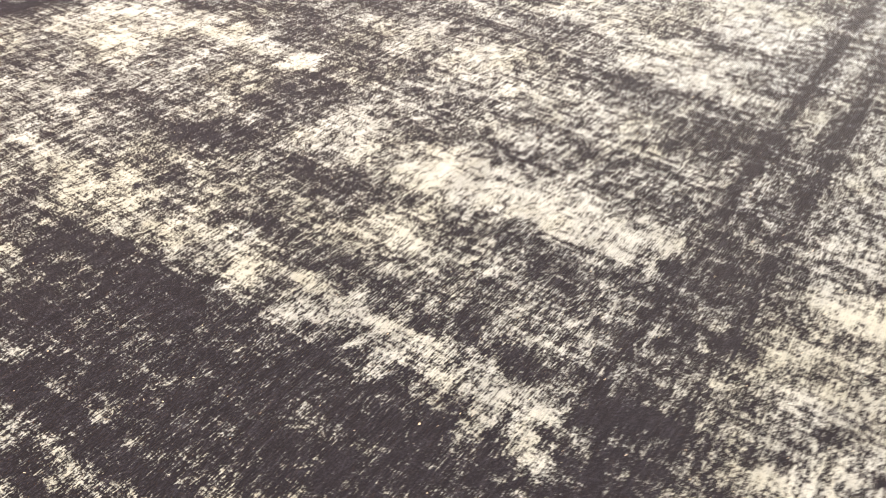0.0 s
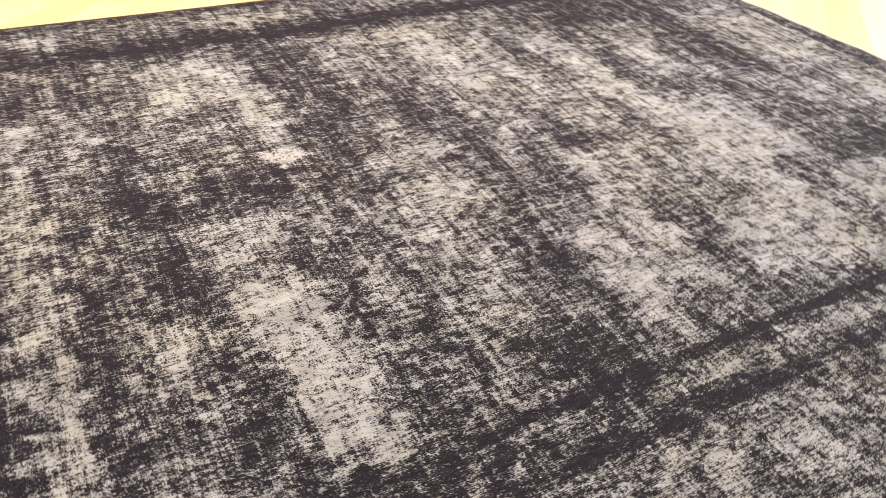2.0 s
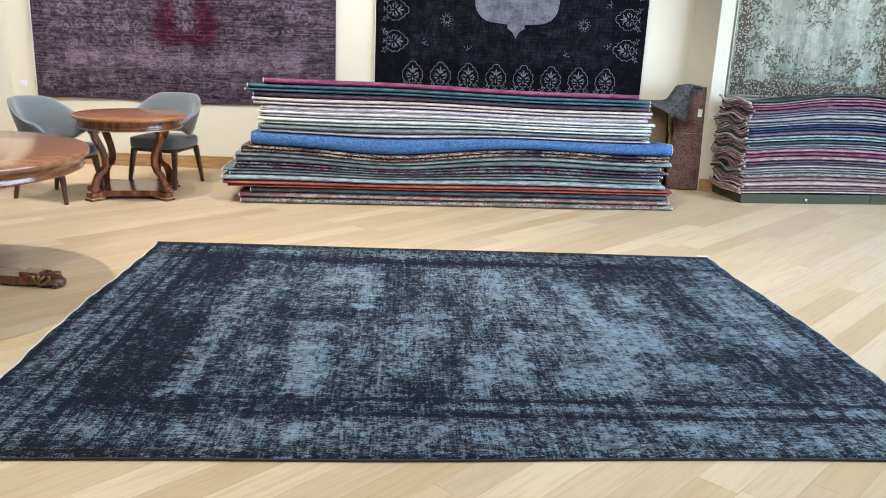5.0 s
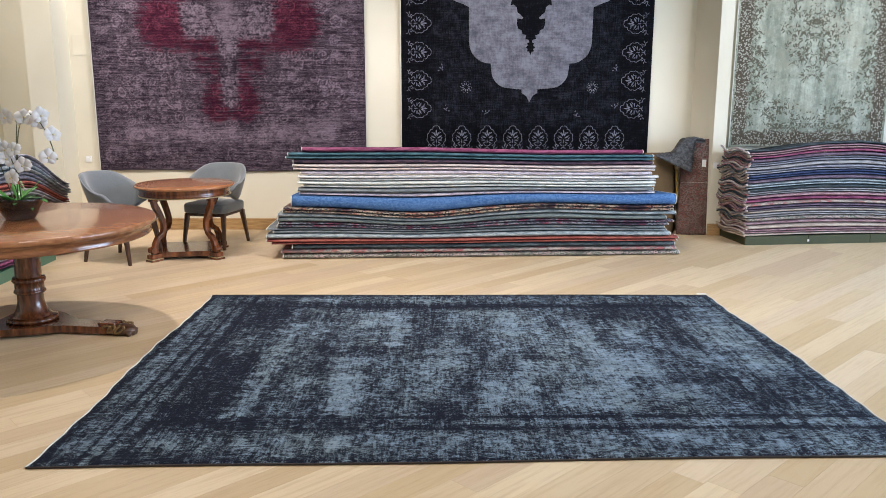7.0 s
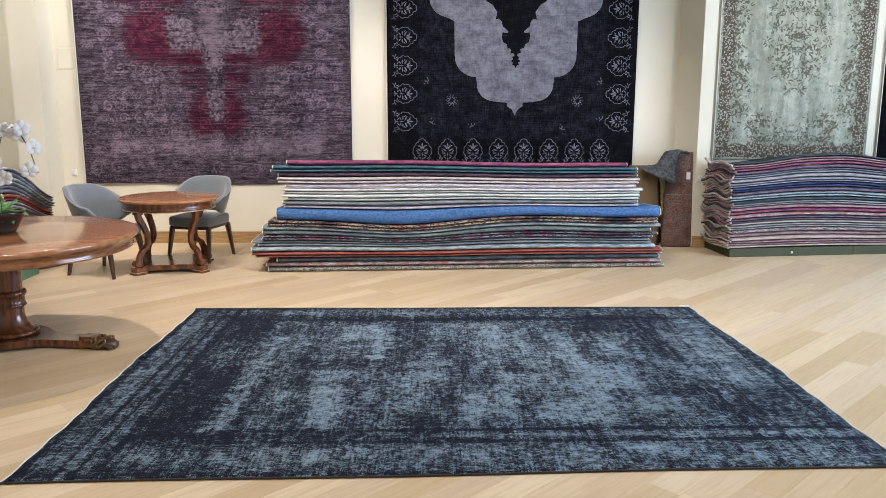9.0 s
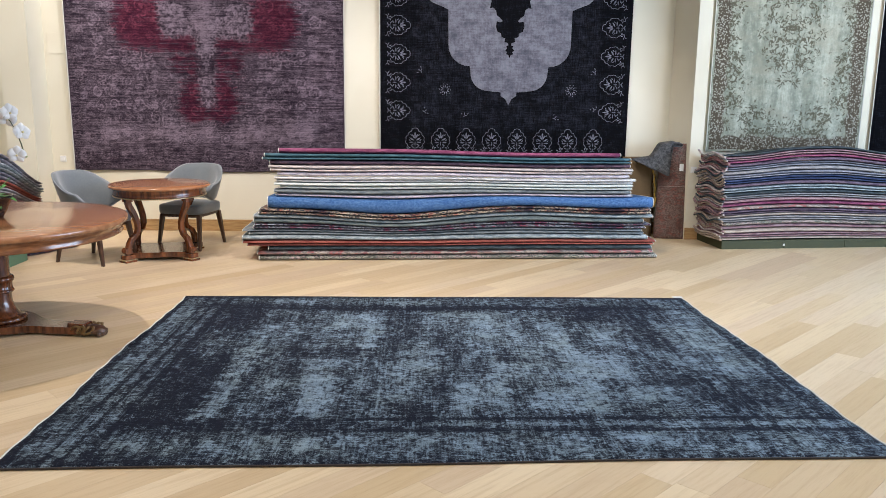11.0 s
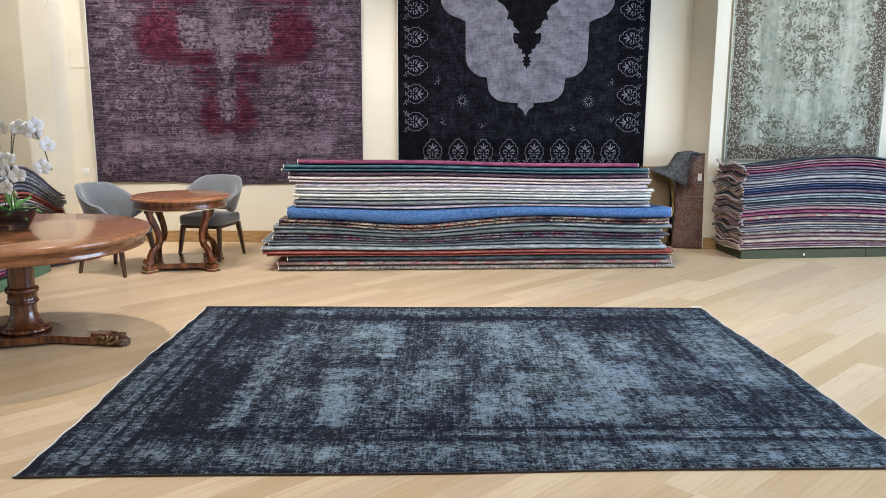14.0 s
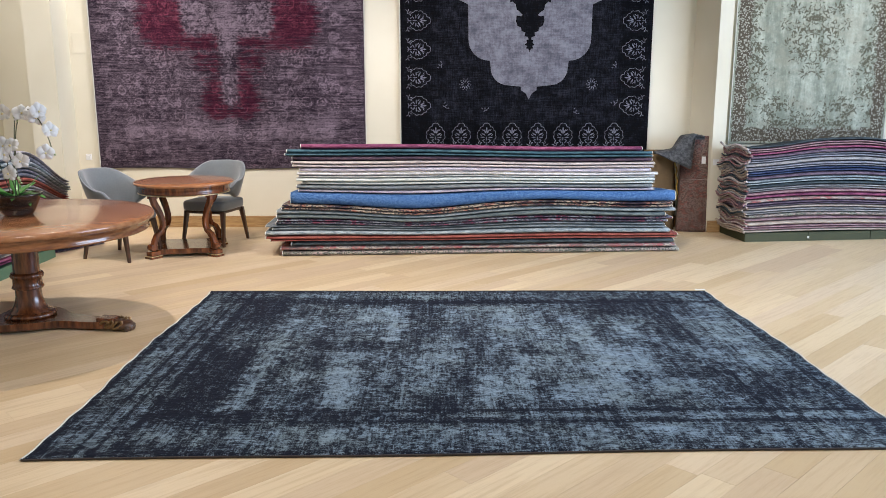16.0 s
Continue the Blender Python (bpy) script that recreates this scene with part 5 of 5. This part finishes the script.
def plank_mesh(poly, bm=None):
    bm = bm or bmesh.new()
    low = [bm.verts.new((p.x, p.y, -0.0035)) for p in poly]
    top = [bm.verts.new((p.x, p.y, -0.0004)) for p in poly]
    mid = sum(poly, Vector((0, 0))) / len(poly)
    inner = [bm.verts.new((p.x + (mid.x - p.x) / max(0.01, (mid - p).length) * 0.0015, p.y + (mid.y - p.y) / max(0.01, (mid - p).length) * 0.0015, 0.0)) for p in poly]
    n = len(poly)
    for i in range(n):
        j = (i + 1) % n
        bm.faces.new((low[i], low[j], top[j], top[i]))
        bm.faces.new((top[i], top[j], inner[j], inner[i]))
    bm.faces.new(inner)
    return bm


def planks():
    rnd = random.Random(11)
    turn = Matrix.Rotation(radians(TURN), 2)
    shared, rest, count = {}, bmesh.new(), 0
    (x0, x1), (y0, y1) = (-4.95, 7.0), (-5.2, 6.1)
    for row in range(-70, 70):
        s = -12.0 + rnd.uniform(0, 1.5)
        while s < 12.0:
            length = rnd.choice((1.5, 1.8, 2.1, 2.4))
            a, b, t0, t1 = s + 0.0004, s + length - 0.0004, row * WIDE + 0.0004, (row + 1) * WIDE - 0.0004
            s += length
            corners = [turn @ Vector(p) for p in ((a, t0), (b, t0), (b, t1), (a, t1))]
            if all(x0 < p.x < x1 and y0 < p.y < y1 for p in corners):
                mid = sum(corners, Vector((0, 0))) / 4
                near = -4.2 < mid.x < 5.0 and -1.2 < mid.y < 5.6
                if near and count < 300:
                    count += 1
                    if length not in shared:
                        q = length / 2 - 0.0004
                        w = WIDE / 2 - 0.0004
                        me = bpy.data.meshes.new("plank")
                        bm = plank_mesh([Vector(p) for p in ((-q, -w), (q, -w), (q, w), (-q, w))])
                        bm.to_mesh(me)
                        bm.free()
                        me.materials.append(OAK)
                        shared[length] = me
                    ob = new("plank", shared[length])
                    ob.parent = floor
                    ob.matrix_basis = pose(mid.x, mid.y, 0, 0, 0, TURN)
                    continue
            poly = corners
            for axis, lim, sign in ((0, x0, 1), (0, x1, -1), (1, y0, 1), (1, y1, -1)):
                poly = clip(poly, lambda p: (p[axis] - lim) * sign > 0, lambda p, q: (lim - p[axis]) / (q[axis] - p[axis])) if poly else poly
            if len(poly) > 2:
                back = turn.transposed()
                plank_mesh([back @ p for p in poly], rest)
    ob = part("planks_beyond", rest, OAK_REST, floor)
    ob.matrix_basis = pose(0, 0, 0, 0, 0, TURN)
    tagged(ob, "pale oak planks", kind="stuff")


planks()
